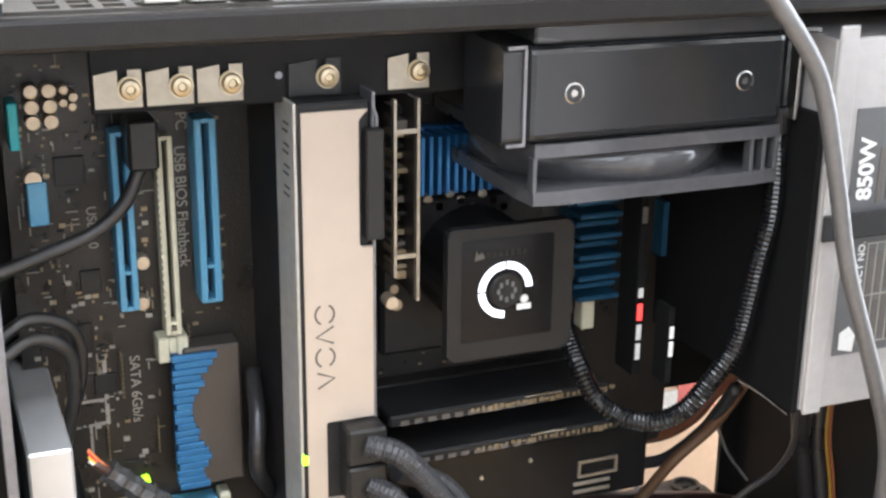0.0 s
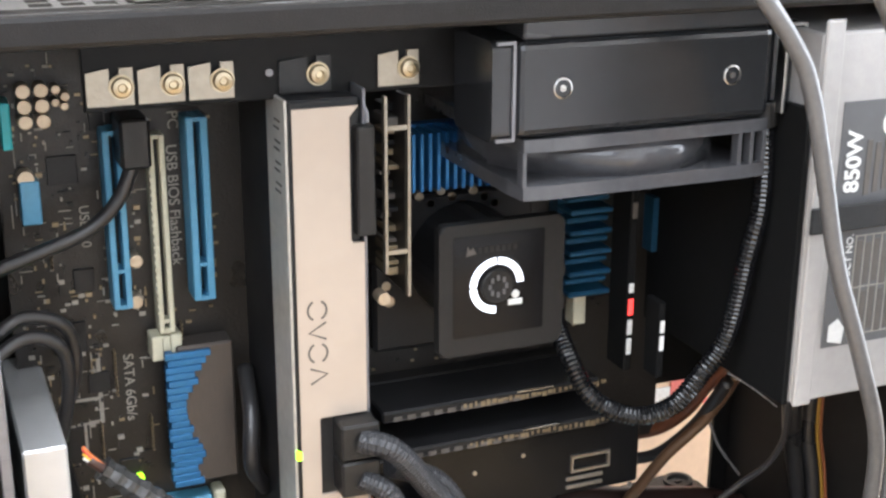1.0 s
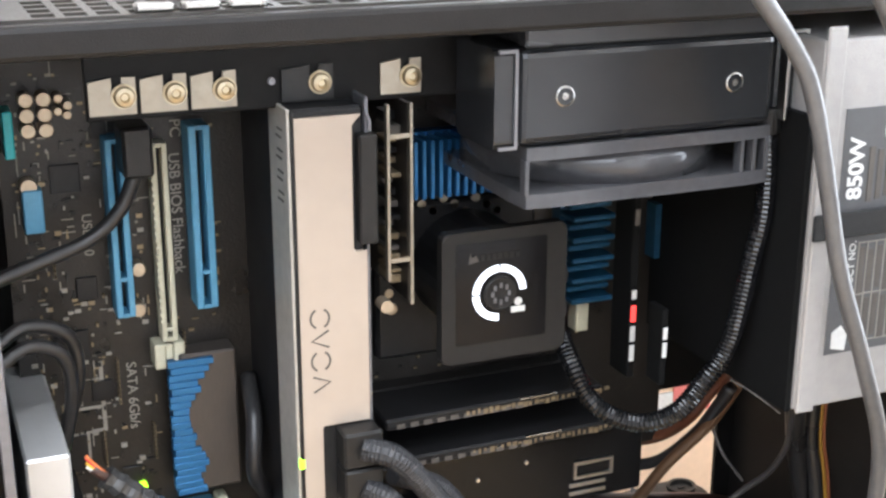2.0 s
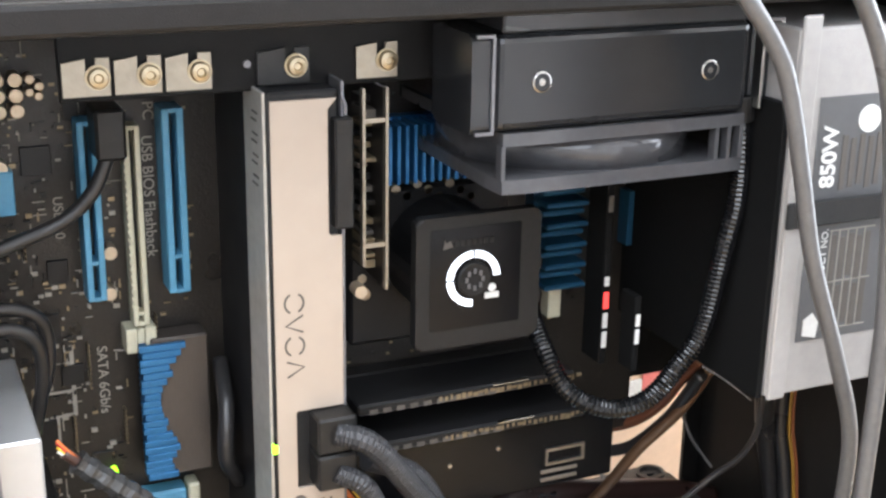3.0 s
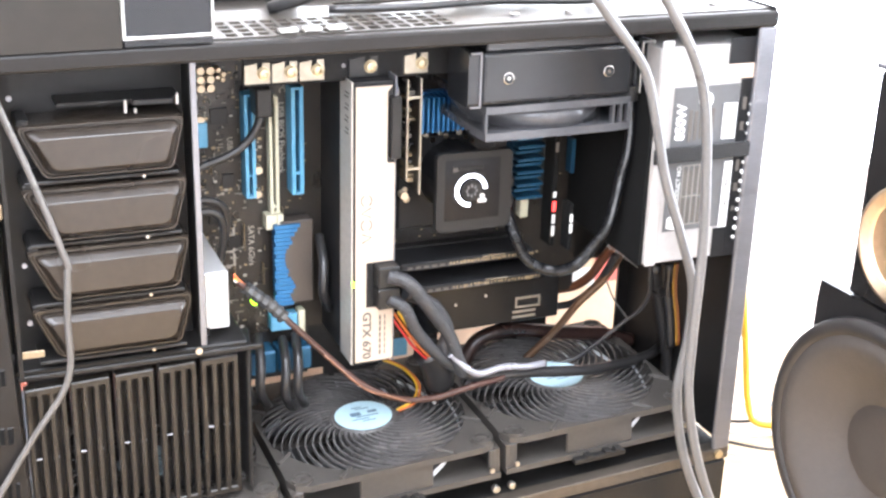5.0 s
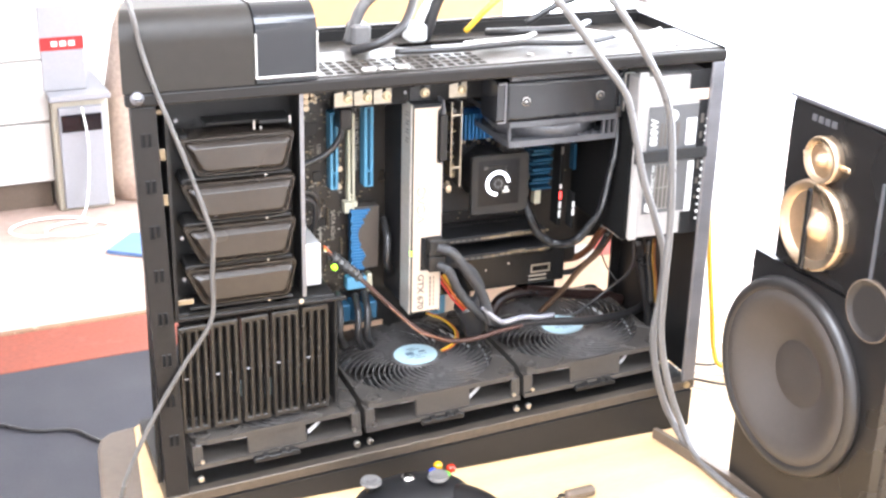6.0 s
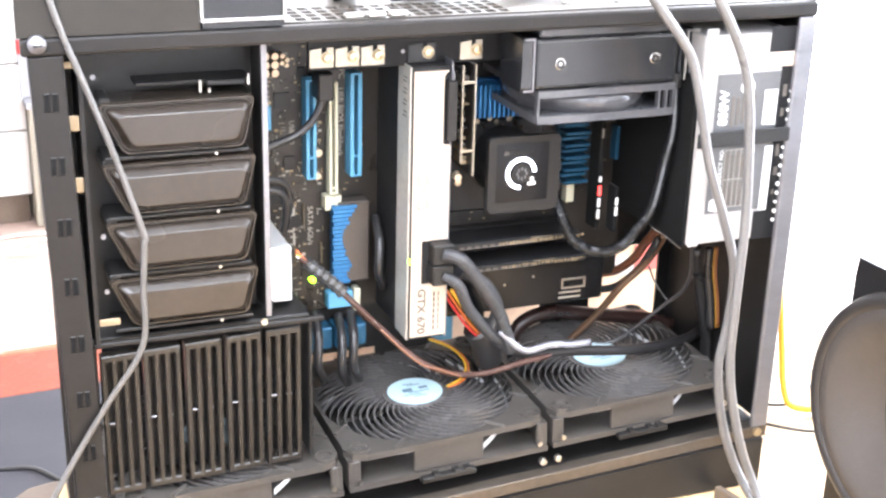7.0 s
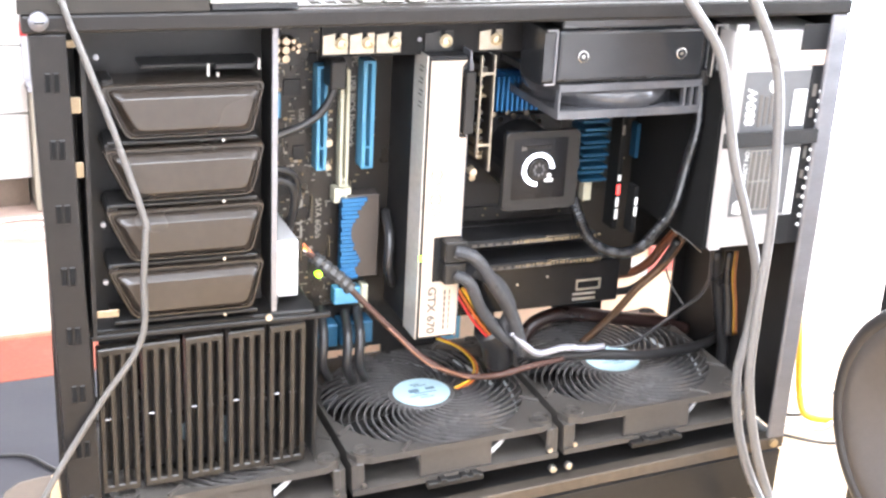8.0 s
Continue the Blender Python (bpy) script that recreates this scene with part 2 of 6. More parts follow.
def spline(points, per=8):
    """Smooth line through points."""
    p = [Vector(q) for q in points]
    p = [p[0] * 2 - p[1]] + p + [p[-1] * 2 - p[-2]]
    out = []
    for i in range(1, len(p) - 2):
        for k in range(per):
            t = k / per
            a, b, c, d = p[i - 1], p[i], p[i + 1], p[i + 2]
            out.append(0.5 * ((2 * b) + (c - a) * t + (2 * a - 5 * b + 4 * c - d) * t * t + (3 * b - a - 3 * c + d) * t ** 3))
    out.append(p[-2])
    return out


def tube(points, r, n=10, per=8, bm=None, ribs=0.0, pitch=0.004):
    """A bent round bar along points; ribs: height of rings on it."""
    bm = bm or bmesh.new()
    pts = spline(points, per)
    if ribs > 0:
        fine, acc = [pts[0]], 0.0
        for a, b in zip(pts, pts[1:]):
            k = max(1, round((b - a).length / (pitch / 4)))
            fine += [a.lerp(b, (j + 1) / k) for j in range(k)]
        pts = fine
    up, rings = None, []
    run = 0.0
    for i, q in enumerate(pts):
        d = (pts[min(i + 1, len(pts) - 1)] - pts[max(i - 1, 0)]).normalized()
        if up is None:
            up = d.orthogonal().normalized()
        up = (up - d * up.dot(d)).normalized()
        side = d.cross(up)
        rr = r
        if ribs > 0:
            run += (q - pts[i - 1]).length if i else 0
            rr = r + ribs * (0.5 + 0.5 * math.cos(2 * math.pi * run / pitch))
        rings.append([bm.verts.new(q + (up * math.cos(2 * math.pi * k / n) + side * math.sin(2 * math.pi * k / n)) * rr) for k in range(n)])
    for a, b in zip(rings, rings[1:]):
        for k in range(n):
            bm.faces.new((a[k], a[(k + 1) % n], b[(k + 1) % n], b[k]))
    bm.faces.new(rings[0][::-1])
    bm.faces.new(rings[-1])
    return bm


def prism(poly, origin, u, v, depth, bm=None, bev=0.0):
    """A flat outline of (a, b) on the axes u, v, made depth thick along u x v."""
    bm = bm or bmesh.new()
    o, u, v = Vector(origin), Vector(u), Vector(v)
    n = u.cross(v).normalized() * depth
    lo = [bm.verts.new(o + u * a + v * b) for a, b in poly]
    hi = [bm.verts.new(w.co + n) for w in lo]
    fs = [bm.faces.new(lo[::-1]), bm.faces.new(hi)]
    k = len(lo)
    for i in range(k):
        fs.append(bm.faces.new((lo[i], lo[(i + 1) % k], hi[(i + 1) % k], hi[i])))
    if bev > 0:
        bmesh.ops.bevel(bm, geom=list({e for e in fs[1].edges}), offset=bev, segments=3, affect="EDGES", profile=0.5)
    return bm


def round_poly(x0, x1, y0, y1, r, n=5):
    out = []
    for cx, cy, a0 in ((x1 - r, y1 - r, 0), (x0 + r, y1 - r, 90), (x0 + r, y0 + r, 180), (x1 - r, y0 + r, 270)):
        out += [(cx + r * math.cos(radians(a0 + 90 * k / n)), cy + r * math.sin(radians(a0 + 90 * k / n))) for k in range(n + 1)]
    return out


def text(name, s, size, m, material, parent, depth=0.0002, label="", bold=0.0):
    c = bpy.data.curves.new(name, "FONT")
    c.body, c.size, c.extrude, c.offset = s, size, depth, bold
    c.align_x, c.align_y = "CENTER", "CENTER"
    tmp = bpy.data.objects.new("tmp_text", c)
    me = bpy.data.meshes.new_from_object(tmp)
    bpy.data.objects.remove(tmp)
    me.materials.clear()
    me.materials.append(material)
    ob = new(name, me)
    ob.parent = parent
    ob.matrix_local = m
    if label:
        ob["label"] = label
    return ob


FRONT = Matrix(((1, 0, 0, 0), (0, 0, -1, 0), (0, 1, 0, 0), (0, 0, 0, 1)))  # writing on a face that looks to -y


def on_front(x, y, z, turn=0):
    """Pose of a flat print on a face towards -y, turned clockwise in degrees."""
    return Matrix.Translation((x, y, z)) @ FRONT @ pose(0, 0, 0, 0, 0, -turn)


def sheet(us, vs, holes, at, axis, thick):
    """A sheet on a lattice us x vs with the cells in holes left out; axis: 'x', 'y' or 'z' across it."""
    bm = bmesh.new()

    def place(u, v, w):
        return {"x": (w, u, v), "y": (u, w, v), "z": (u, v, w)}[axis]
    grid = [[[bm.verts.new(place(u, v, w)) for v in vs] for u in us] for w in (at, at + thick)]
    full = {(i, j) for i in range(len(us) - 1) for j in range(len(vs) - 1)} - set(holes)
    for i, j in full:
        for g, flip in ((0, False), (1, True)):
            q = [grid[g][i][j], grid[g][i + 1][j], grid[g][i + 1][j + 1], grid[g][i][j + 1]]
            bm.faces.new(q[::-1] if flip else q)
        for (di, dj), (a, b) in (((-1, 0), ((0, 0), (0, 1))), ((1, 0), ((1, 0), (1, 1))), ((0, -1), ((0, 0), (1, 0))), ((0, 1), ((0, 1), (1, 1)))):
            if (i + di, j + dj) not in full:
                a0, b0 = grid[0][i + a[0]][j + a[1]], grid[0][i + b[0]][j + b[1]]
                a1, b1 = grid[1][i + a[0]][j + a[1]], grid[1][i + b[0]][j + b[1]]
                bm.faces.new((a0, b0, b1, a1))
    loose = [v for v in bm.verts if not v.link_faces]
    bmesh.ops.delete(bm, geom=loose, context="VERTS")
    bmesh.ops.recalc_face_normals(bm, faces=bm.faces)
    return bm


DESK_Z = 0.05
# the room and the loose things round the case stand at a slight angle to it
TURN = Matrix.Translation((-0.1354, -1.1474, 0.0)) @ Matrix.Rotation(radians(3.16), 4, "Z") @ Matrix.Translation((0.1931, 1.1047, 0.0))
ROOM = Matrix.Translation((0, 0, 0.03)) @ TURN


# the circuit board and what is plugged into it, set a little towards the open side
BOARD = Matrix.Translation((0.071, -0.654, 0.611)) @ Matrix.Scale(0.95, 4) @ Matrix.Translation((-0.071, 0.654, -0.611))


def turned(ob, m=TURN):
    ob.matrix_basis = m
    return ob


# ---------------------------------------------------------------- room
floor = tagged(obj("floor", box(-2.6, 3.0, -1.62, 4.2, -0.73, -0.67), FLOORMAT), "pale pinkish floor lit by the window", "floor", kind="structure")
# ceiling out of view, its opening added for the overhead lamp
ceiling = tagged(obj("ceiling", sheet([-2.6, -0.72, 0.62, 3.0], [-1.62, -1.16, -0.34, 4.2], [(1, 1)], 1.75, "z", 0.05), WALLPAINT), "unseen white ceiling with an opening added for overhead light", "ceiling", kind="structure")


def wall_with_opening(name, label, along, at, thick, lo, hi, o0, o1, z0, z1):
    bm = bmesh.new()
    for a, b, c, d in ((lo, o0, -0.7, 1.75), (o1, hi, -0.7, 1.75), (o0, o1, -0.7, z0), (o0, o1, z1, 1.75)):
        if b - a > 0.001 and d - c > 0.001:
            if along == "x":
                box(a, b, at, at + thick, c, d, bm=bm)
            else:
                box(at, at + thick, a, b, c, d, bm=bm)
    return tagged(obj(name, bm, WALLPAINT), label, "wall", kind="structure")


wall_with_opening("wall_north", "bright white wall with a window behind the desk", "x", 4.2, 0.1, -2.6, 3.0, 1.3, 2.95, -0.5, 1.7)
# unseen wall, opened only to let the front fill in
wall_with_opening("wall_south", "unseen white wall behind the viewer with an added light opening", "x", -1.62, 0.1, -2.6, 3.0, -1.25, 0.55, 0.85, 1.72)
# opening carried forward past the bright window for the added side fill
wall_with_opening("wall_east", "white wall with a wide window beside the speaker", "y", 3.0, 0.1, -1.52, 4.2, -1.4, 4.1, -0.65, 1.7)
wall_with_opening("wall_west", "plain white wall", "y", -2.7, 0.1, -1.52, 4.2, 0.0, 0.0, 0.0, 0.0)
tagged(obj("backdrop", box(3.6, 3.62, -3.0, 6.0, -2.0, 3.0), WINDOWGLOW), "bright overcast daylight outside the window", "sky", kind="structure")
tagged(obj("backdrop", box(0.0, 3.6, 4.8, 4.82, -2.0, 3.0), WINDOWGLOW), "bright overcast daylight outside the window", "sky", kind="structure")

# ---------------------------------------------------------------- desk
desk = thing("desk", "light pine desk with a dark rounded edge strip", "desk")
turned(desk)
part("desktop", prism([(1.60, 0.240), (0.060, 0.242), (0.054, 0.237), (-0.100, -0.750), (1.60, -0.750)], (0, 0, DESK_Z - 0.03), (1, 0, 0), (0, 1, 0), 0.03, bev=0.003), WOOD, desk)
part("edge_strip", prism([(1.63, 0.2465), (0.045, 0.2465), (0.026, 0.243), (0.014, 0.232), (0.008, 0.215), (-0.147, -0.780), (1.63, -0.780)], (0, 0, DESK_Z - 0.036), (1, 0, 0), (0, 1, 0), 0.032, bev=0.006), WOODEDGE, desk, "dark brown rounded edge strip")
for lx, ly in ((0.08, 0.17), (1.54, 0.17), (0.08, -0.7), (1.54, -0.7)):
    part("leg", box(lx - 0.025, lx + 0.025, ly - 0.025, ly + 0.025, -0.70, DESK_Z - 0.036, 0.004), WOODEDGE, desk)
# ---------------------------------------------------------------- computer case
XL, XR, YB, ZT = 0.028, 0.643, 0.200, 0.503


def floor_z(x):
    """Height of the case's sill, which climbs a little towards the rear."""
    return 0.0765 + 0.052 * x


case = thing("computer_case", "open black steel computer tower with its side panel removed", "computer case")
bm = prism([(XL + 0.010, 0.0785), (XL + 0.0330, 0.0800), (XL + 0.0225, 0.4807), (XL, 0.4807)], (0, 0.012, 0), (1, 0, 0), (0, 0, 1), 0.012, bev=0.0012)
part("front_post", bm, STEEL, case)
part("front_wall", prism([(XL + 0.004, 0.0125), (XL + 0.008, 0.0125), (XL + 0.029, 0.090), (XL + 0.025, 0.090)], (0, 0, 0.0900), (1, 0, 0), (0, 1, 0), 0.391), STEEL_IN, case)
part("rear_post", box(0.6265, XR, 0, 0.005, 0.1085, 0.4807, 0.0012), GUNMETAL, case, "satin grey aluminium rear post")
part("top_beam", box(XL - 0.004, XR, 0, 0.010, 0.481, 0.4932, 0.0022, seg=2), STEEL, case)
part("sill", prism([(XL + 0.012, floor_z(XL) - 0.0115), (XR, floor_z(XR) - 0.0115), (XR, floor_z(XR)), (XL + 0.012, floor_z(XL))], (0, 0.012, 0), (1, 0, 0), (0, 0, 1), 0.012, bev=0.0012), SILLMETAL, case)
part("base", prism([(XL + 0.014, 0.0515), (XR - 0.004, 0.0515), (XR - 0.004, floor_z(XR) - 0.0125), (XL + 0.014, floor_z(XL) - 0.0122)], (0, YB - 0.01, 0), (1, 0, 0), (0, 0, 1), YB - 0.008), PLASTIC, case)
for fx in (XL + 0.065, XR - 0.06):
    for fy in (0.04, YB - 0.04):
        part("foot", cyl((fx, fy, DESK_Z), "z", 0.018, 0.008), RUBBER, case)
part("fan_shelf", prism([(XL + 0.034, floor_z(XL) - 0.008), (XR - 0.003, floor_z(XR) - 0.007), (XR - 0.003, floor_z(XR) - 0.003), (XL + 0.034, floor_z(XL) - 0.004)], (0, YB, 0), (1, 0, 0), (0, 0, 1), YB - 0.0125), STEEL_IN, case)
# motherboard tray: one sheet with the cable openings left free
bm = sheet([XL + 0.070, 0.255, 0.330, 0.385, 0.422, 0.440, 0.500, 0.552, 0.628, XR - 0.003], [0.105, 0.138, 0.150, 0.185, 0.200, 0.222, ZT - 0.008],
           [(7, 1), (7, 2), (7, 3), (7, 4), (5, 2), (3, 1), (3, 2), (1, 1)], 0.186, "y", 0.003)
part("motherboard_tray", bm, STEEL_IN, case)
# plain rear wall; white discs on the power supply stand in for daylight holes
part("rear_wall", box(XR - 0.003, XR, 0.0053, YB, 0.1090, 0.4955), STEEL_IN, case)
# roof of the case: strip with punched openings, then the solid sheet
us, vs = [0.20, 0.212], [0.010, 0.014]
for i in range(15):
    us += [0.212 + i * 0.0112 + 0.0080, 0.212 + (i + 1) * 0.0112]
us += [0.455, 0.565, XR - 0.003]
for j in range(4):
    vs += [0.014 + j * 0.0125 + 0.0090, 0.014 + (j + 1) * 0.0125]
vs += [0.100]
holes = [(1 + 2 * i, 1 + 2 * j) for i in range(15) for j in range(4)]
part("roof_sheet", sheet(us, vs, holes, 0.4920, "z", 0.0022), ROOFMAT, case)
part("roof_step", sheet([0.20, XR - 0.003], [0.4835, 0.4918], [], 0.100, "y", 0.002), STEEL_IN, case)
part("rear_roof", sheet([0.20, 0.33, 0.42, XR - 0.003], [0.102, 0.125, 0.160, 0.186], [(1, 1)], 0.4820, "z", 0.0018), ROOFMAT, case)
part("back_beam", box(0.2, XR, 0.190, 0.198, 0.466, 0.498, 0.0015), STEEL, case)
for k in range(3):
    part("roof_clip", box(0.247 + k * 0.017, 0.261 + k * 0.017, 0.0115, 0.019, 0.4943, 0.4975, 0.001), CHROME, case, "bright metal clip")
for sx in (0.43, 0.475, 0.60):
    part("roof_screw", cyl((sx, 0.03, 0.4942), "z", 0.0035, 0.002, 12), CHROME, case)
# hood over the drive side with its dark acrylic window
front_curve = [(0.030 - 0.030 * math.cos(radians(6 * k)), 0.032 + 0.026 * math.sin(radians(6 * k))) for k in range(15)]
bm = prism(([(0, -0.0112), (0.140, -0.0112), (0.150, 0.0), (0.150, 0.040), (0.140, 0.050)] + front_curve[::-1])[::-1], (0.022, 0, 0.5050), (0, 1, 0), (0, 0, 1), 0.119, bev=0.0)
for v in bm.verts:
    if v.co.x < 0.05:
        v.co.x += 0.22 * max(0.0, v.co.y)
part("hood", bm, HOODMAT, case, "dark satin hood above the drive bays")
bm = prism(([(0, -0.0112), (0.150, -0.0112), (0.150, 0.040), (0.140, 0.050)] + [(a, b + 0.0004) for a, b in front_curve[::-1]])[::-1], (0.1425, 0, 0.5055), (0, 1, 0), (0, 0, 1), 0.057)
part("display_cover", bm, GLASSDARK, case, "glossy dark acrylic cover")
for z in (0.510,):
    part("cover_rim", box(0.1412, 0.1432, -0.002, 0.004, 0.5012, 0.5400, 0.0004), CHROME, case, "bright rim")
    part("cover_rim", box(0.1412, 0.2000, -0.002, 0.003, 0.4988, 0.5010, 0.0004), CHROME, case, "bright rim")
    part("cover_rim", box(0.1985, 0.2003, -0.002, 0.003, 0.5012, 0.5400, 0.0004), CHROME, case, "bright rim")
# screws and slots on the post
for z, x in ((0.4895, 0.0345),):
    ps = part("post_screw", lathe([(0.0062, 0.0), (0.0062, 0.0022), (0.0050, 0.0034), (0.0040, 0.0036), (0.0034, 0.0058), (0.0014, 0.0068), (0.0003, 0.0068)], (x, 0.0, z), (0, -1, 0), 20), GUNMETAL, case, "metal thumb screw", smooth=True)
    part("screw_slot", box(x - 0.0030, x + 0.0030, -0.0072, -0.0058, z - 0.0005, z + 0.0005), SLOTDARK, ps)
for k in range(8):
    z = 0.45 - k * 0.044
    for x in (0.0380 + 0.0012 * k, 0.0435 + 0.0012 * k):
        lip = part("post_slot", box(x - 0.0021, x + 0.0021, -0.0006, 0.004, z - 0.0066, z + 0.0066, 0.0006), STEEL, case)
        # solid black insert in place of a hole; its colour gives the slot's shade
        part("slot_dark_insert", box(x - 0.0014, x + 0.0014, -0.0009, 0.003, z - 0.0056, z + 0.0056), SLOTDARK, lip)
for x, z in ((0.0480, floor_z(0.048) - 0.005), (0.632, floor_z(0.632) - 0.005)):
    part("sill_screw", cyl((x, 0.0, z), (0, -1, 0), 0.004, 0.0025, 14), BRASS, case)

# plate between drive bays and board, with its folded bright edge
part("divider", box(0.1880, 0.1900, 0.018, 0.186, 0.270, 0.481), STEEL_IN, case)
part("divider_edge", box(0.1863, 0.1905, 0.0165, 0.0185, 0.270, 0.481, 0.0004), GUNMETAL, case, "bright grey folded edge of a steel plate")
part("bay_backing", box(XL + 0.018, 0.1880, 0.055, 0.058, 0.265, 0.481), STEEL_IN, case)
part("bay_side_plate", box(0.060, 0.063, 0.016, 0.055, 0.262, 0.481), STEEL_IN, case)
for z in (0.4310, 0.3870):
    part("bay_tab", box(0.0510, 0.0590, 0.0140, 0.0155, z - 0.0055, z + 0.0055, 0.0006), TANTAB, case, "tan metal tab")
part("bay_tab", box(0.0510, 0.0590, 0.0140, 0.0155, 0.4690, 0.4740, 0.0006), TANTAB, case, "tan metal tab")
part("bay_tab", box(0.0630, 0.0780, 0.0150, 0.0162, 0.2785, 0.2840, 0.0006), TANTAB, case, "tan metal tab")
for z in (0.4620, 0.3471, 0.3051):
    part("bay_screw", cyl((0.0700, 0.0165, z), (0, -1, 0), 0.0018, 0.0016, 14), GUNMETAL, case, "small dull screw")


def bay_cover(z_top, first=False):
    """Drive bay front clip: a rounded trapezium with a raised, dished face."""
    t = thing("drive_bay_cover", "dark brown-grey plastic drive bay cover with rounded corners", "drive bay", group="drive bay covers")
    w0, w1, h = 0.112, 0.086, 0.038
    xr, z1 = 0.1830, z_top
    z0 = z1 - h
    outer = [(xr - w0, z1), (xr, z1), (xr - 0.009, z0), (xr - 0.009 - w1, z0)]

    def ring(shrink):
        a, b, c, d = outer
        s = shrink
        pts = [(a[0] + 1.5 * s, a[1] - s), (b[0] - 1.2 * s, b[1] - s), (c[0] - 0.8 * s, c[1] + s), (d[0] + 0.8 * s, d[1] + s)]
        out = []
        for i in range(4):
            p, q, r = Vector(pts[i - 1]), Vector(pts[i]), Vector(pts[(i + 1) % 4])
            rad = 0.005
            e, f = q + (p - q).normalized() * rad, q + (r - q).normalized() * rad
            for k in range(5):
                u = k / 4
                out.append((1 - u) ** 2 * e + 2 * u * (1 - u) * q + u * u * f)
        return out
    bm = bmesh.new()
    layers = []
    for s, y in ((0.0, 0.052), (0.0, 0.0215), (0.0008, 0.0195), (0.0018, 0.0195), (0.0026, 0.0215), (0.0034, 0.0215), (0.0040, 0.0185), (0.0050, 0.0165), (0.0078, 0.0128), (0.0084, 0.0124)):
        layers.append([bm.verts.new((p.x, y, p.y)) for p in ring(s)])
    for a, b in zip(layers, layers[1:]):
        n = len(a)
        for k in range(n):
            bm.faces.new((a[k], a[(k + 1) % n], b[(k + 1) % n], b[k]))
    # dished face
    inner = [bm.verts.new((v.co.x * 0.985 + 0.015 * (xr - 0.055), 0.0123, v.co.z * 0.95 + 0.05 * (z0 + z1) / 2)) for v in layers[-1]]
    n = len(inner)
    for k in range(n):
        bm.faces.new((layers[-1][k], layers[-1][(k + 1) % n], inner[(k + 1) % n], inner[k]))
    bm.faces.new(inner)
    bmesh.ops.recalc_face_normals(bm, faces=bm.faces)
    part("cover", bm, BAYPLASTIC, t, smooth=False)
    part("ridge", box(xr - 0.108, xr - 0.006, 0.020, 0.052, z0 - 0.0034, z0 - 0.0010, 0.0005), PLASTIC, t)
    part("tab", box(xr - 0.110, xr - 0.102, 0.022, 0.050, z1 - 0.004, z1 + 0.003, 0.001), PLASTIC, t)
    part("rivet", cyl((xr - 0.030, 0.020, z0 - 0.003), (0, -1, 0), 0.0011, 0.001, 10), CHROME, t)
    return t


for zt in (0.4420, 0.3978, 0.3545, 0.3115):
    bay_cover(zt)

# upper bay with small clips
slide = thing("drive_bay_latch", "black steel bay latch with small bright pins", "latch")
part("plate", box(0.100, 0.182, 0.030, 0.0545, 0.4500, 0.4525, 0.0006), STEEL_IN, slide)
part("slot", box(0.149, 0.176, 0.0230, 0.0300, 0.4495, 0.4530, 0.0005), CHIP, slide)
for x, z, h in ((0.1435, 0.450, 0.009), (0.178, 0.453, 0.008), (0.1500, 0.4465, 0.003)):
    part("pin", box(x - 0.0008, x + 0.0008, 0.020, 0.0225, z - h / 2, z + h / 2, 0.0003), CHROME, slide, "bright pin")

# hard disk cage
cage = thing("hard_disk_cage", "black plastic hard disk cage with five ribbed caddies", "drive cage")
part("top_panel", box(0.058, 0.2235, 0.030, 0.150, 0.258, 0.2625, 0.001), STEEL_IN, cage)
part("side_panel", box(0.2205, 0.2235, 0.022, 0.150, 0.1415, 0.258, 0.0008), STEEL_IN, cage)
part("side_panel", box(0.0580, 0.0610, 0.030, 0.150, 0.1415, 0.258, 0.0008), STEEL_IN, cage)
part("rail", box(0.058, 0.232, 0.0175, 0.0215, 0.2600, 0.2640, 0.0008), STEEL, cage)
part("screw", cyl((0.1845, 0.0175, 0.2660), (0, -1, 0), 0.0026, 0.002, 12), CHROME, cage)


def caddy(x):
    w = 0.0275
    xs = [x, x + 0.0038, x + 0.0079, x + 0.0117, x + 0.0158, x + 0.0196, x + 0.0237, x + w]
    c = sheet(xs, [0.1385, 0.1440, 0.2490, 0.2545], [(i, 1) for i in (1, 3, 5)], 0.0200, "y", 0.0100)
    bmesh.ops.bevel(c, geom=[e for e in c.edges if e.calc_face_angle(0) > 1.0], offset=0.0007, segments=1, affect="EDGES")
    for v in c.verts:
        v.co.z += 0.035 * (v.co.x - 0.14)
    p = part("caddy", c, CADDY, cage)
    part("backing", box(x + 0.003, x + w - 0.003, 0.034, 0.036, 0.146, 0.252), CHIP, p)
    for k in (0, 1):
        part("crossbar_pin", box(x + 0.0036 + k * 0.0120, x + 0.0081 + k * 0.0120, 0.0203, 0.0225, 0.1980 + 0.035 * (x - 0.14), 0.1994 + 0.035 * (x - 0.14), 0.0004), GUNMETAL, p)
    return p


for k in range(5):
    caddy(0.0622 + k * 0.0310)
for x, z in ((0.1256, 0.249),):
    part("wire_end", box(x - 0.0010, x + 0.0010, 0.0205, 0.031, z - 0.003, z + 0.003, 0.0005), CABLEYELLOW, cage)

# ---------------------------------------------------------------- bottom fans


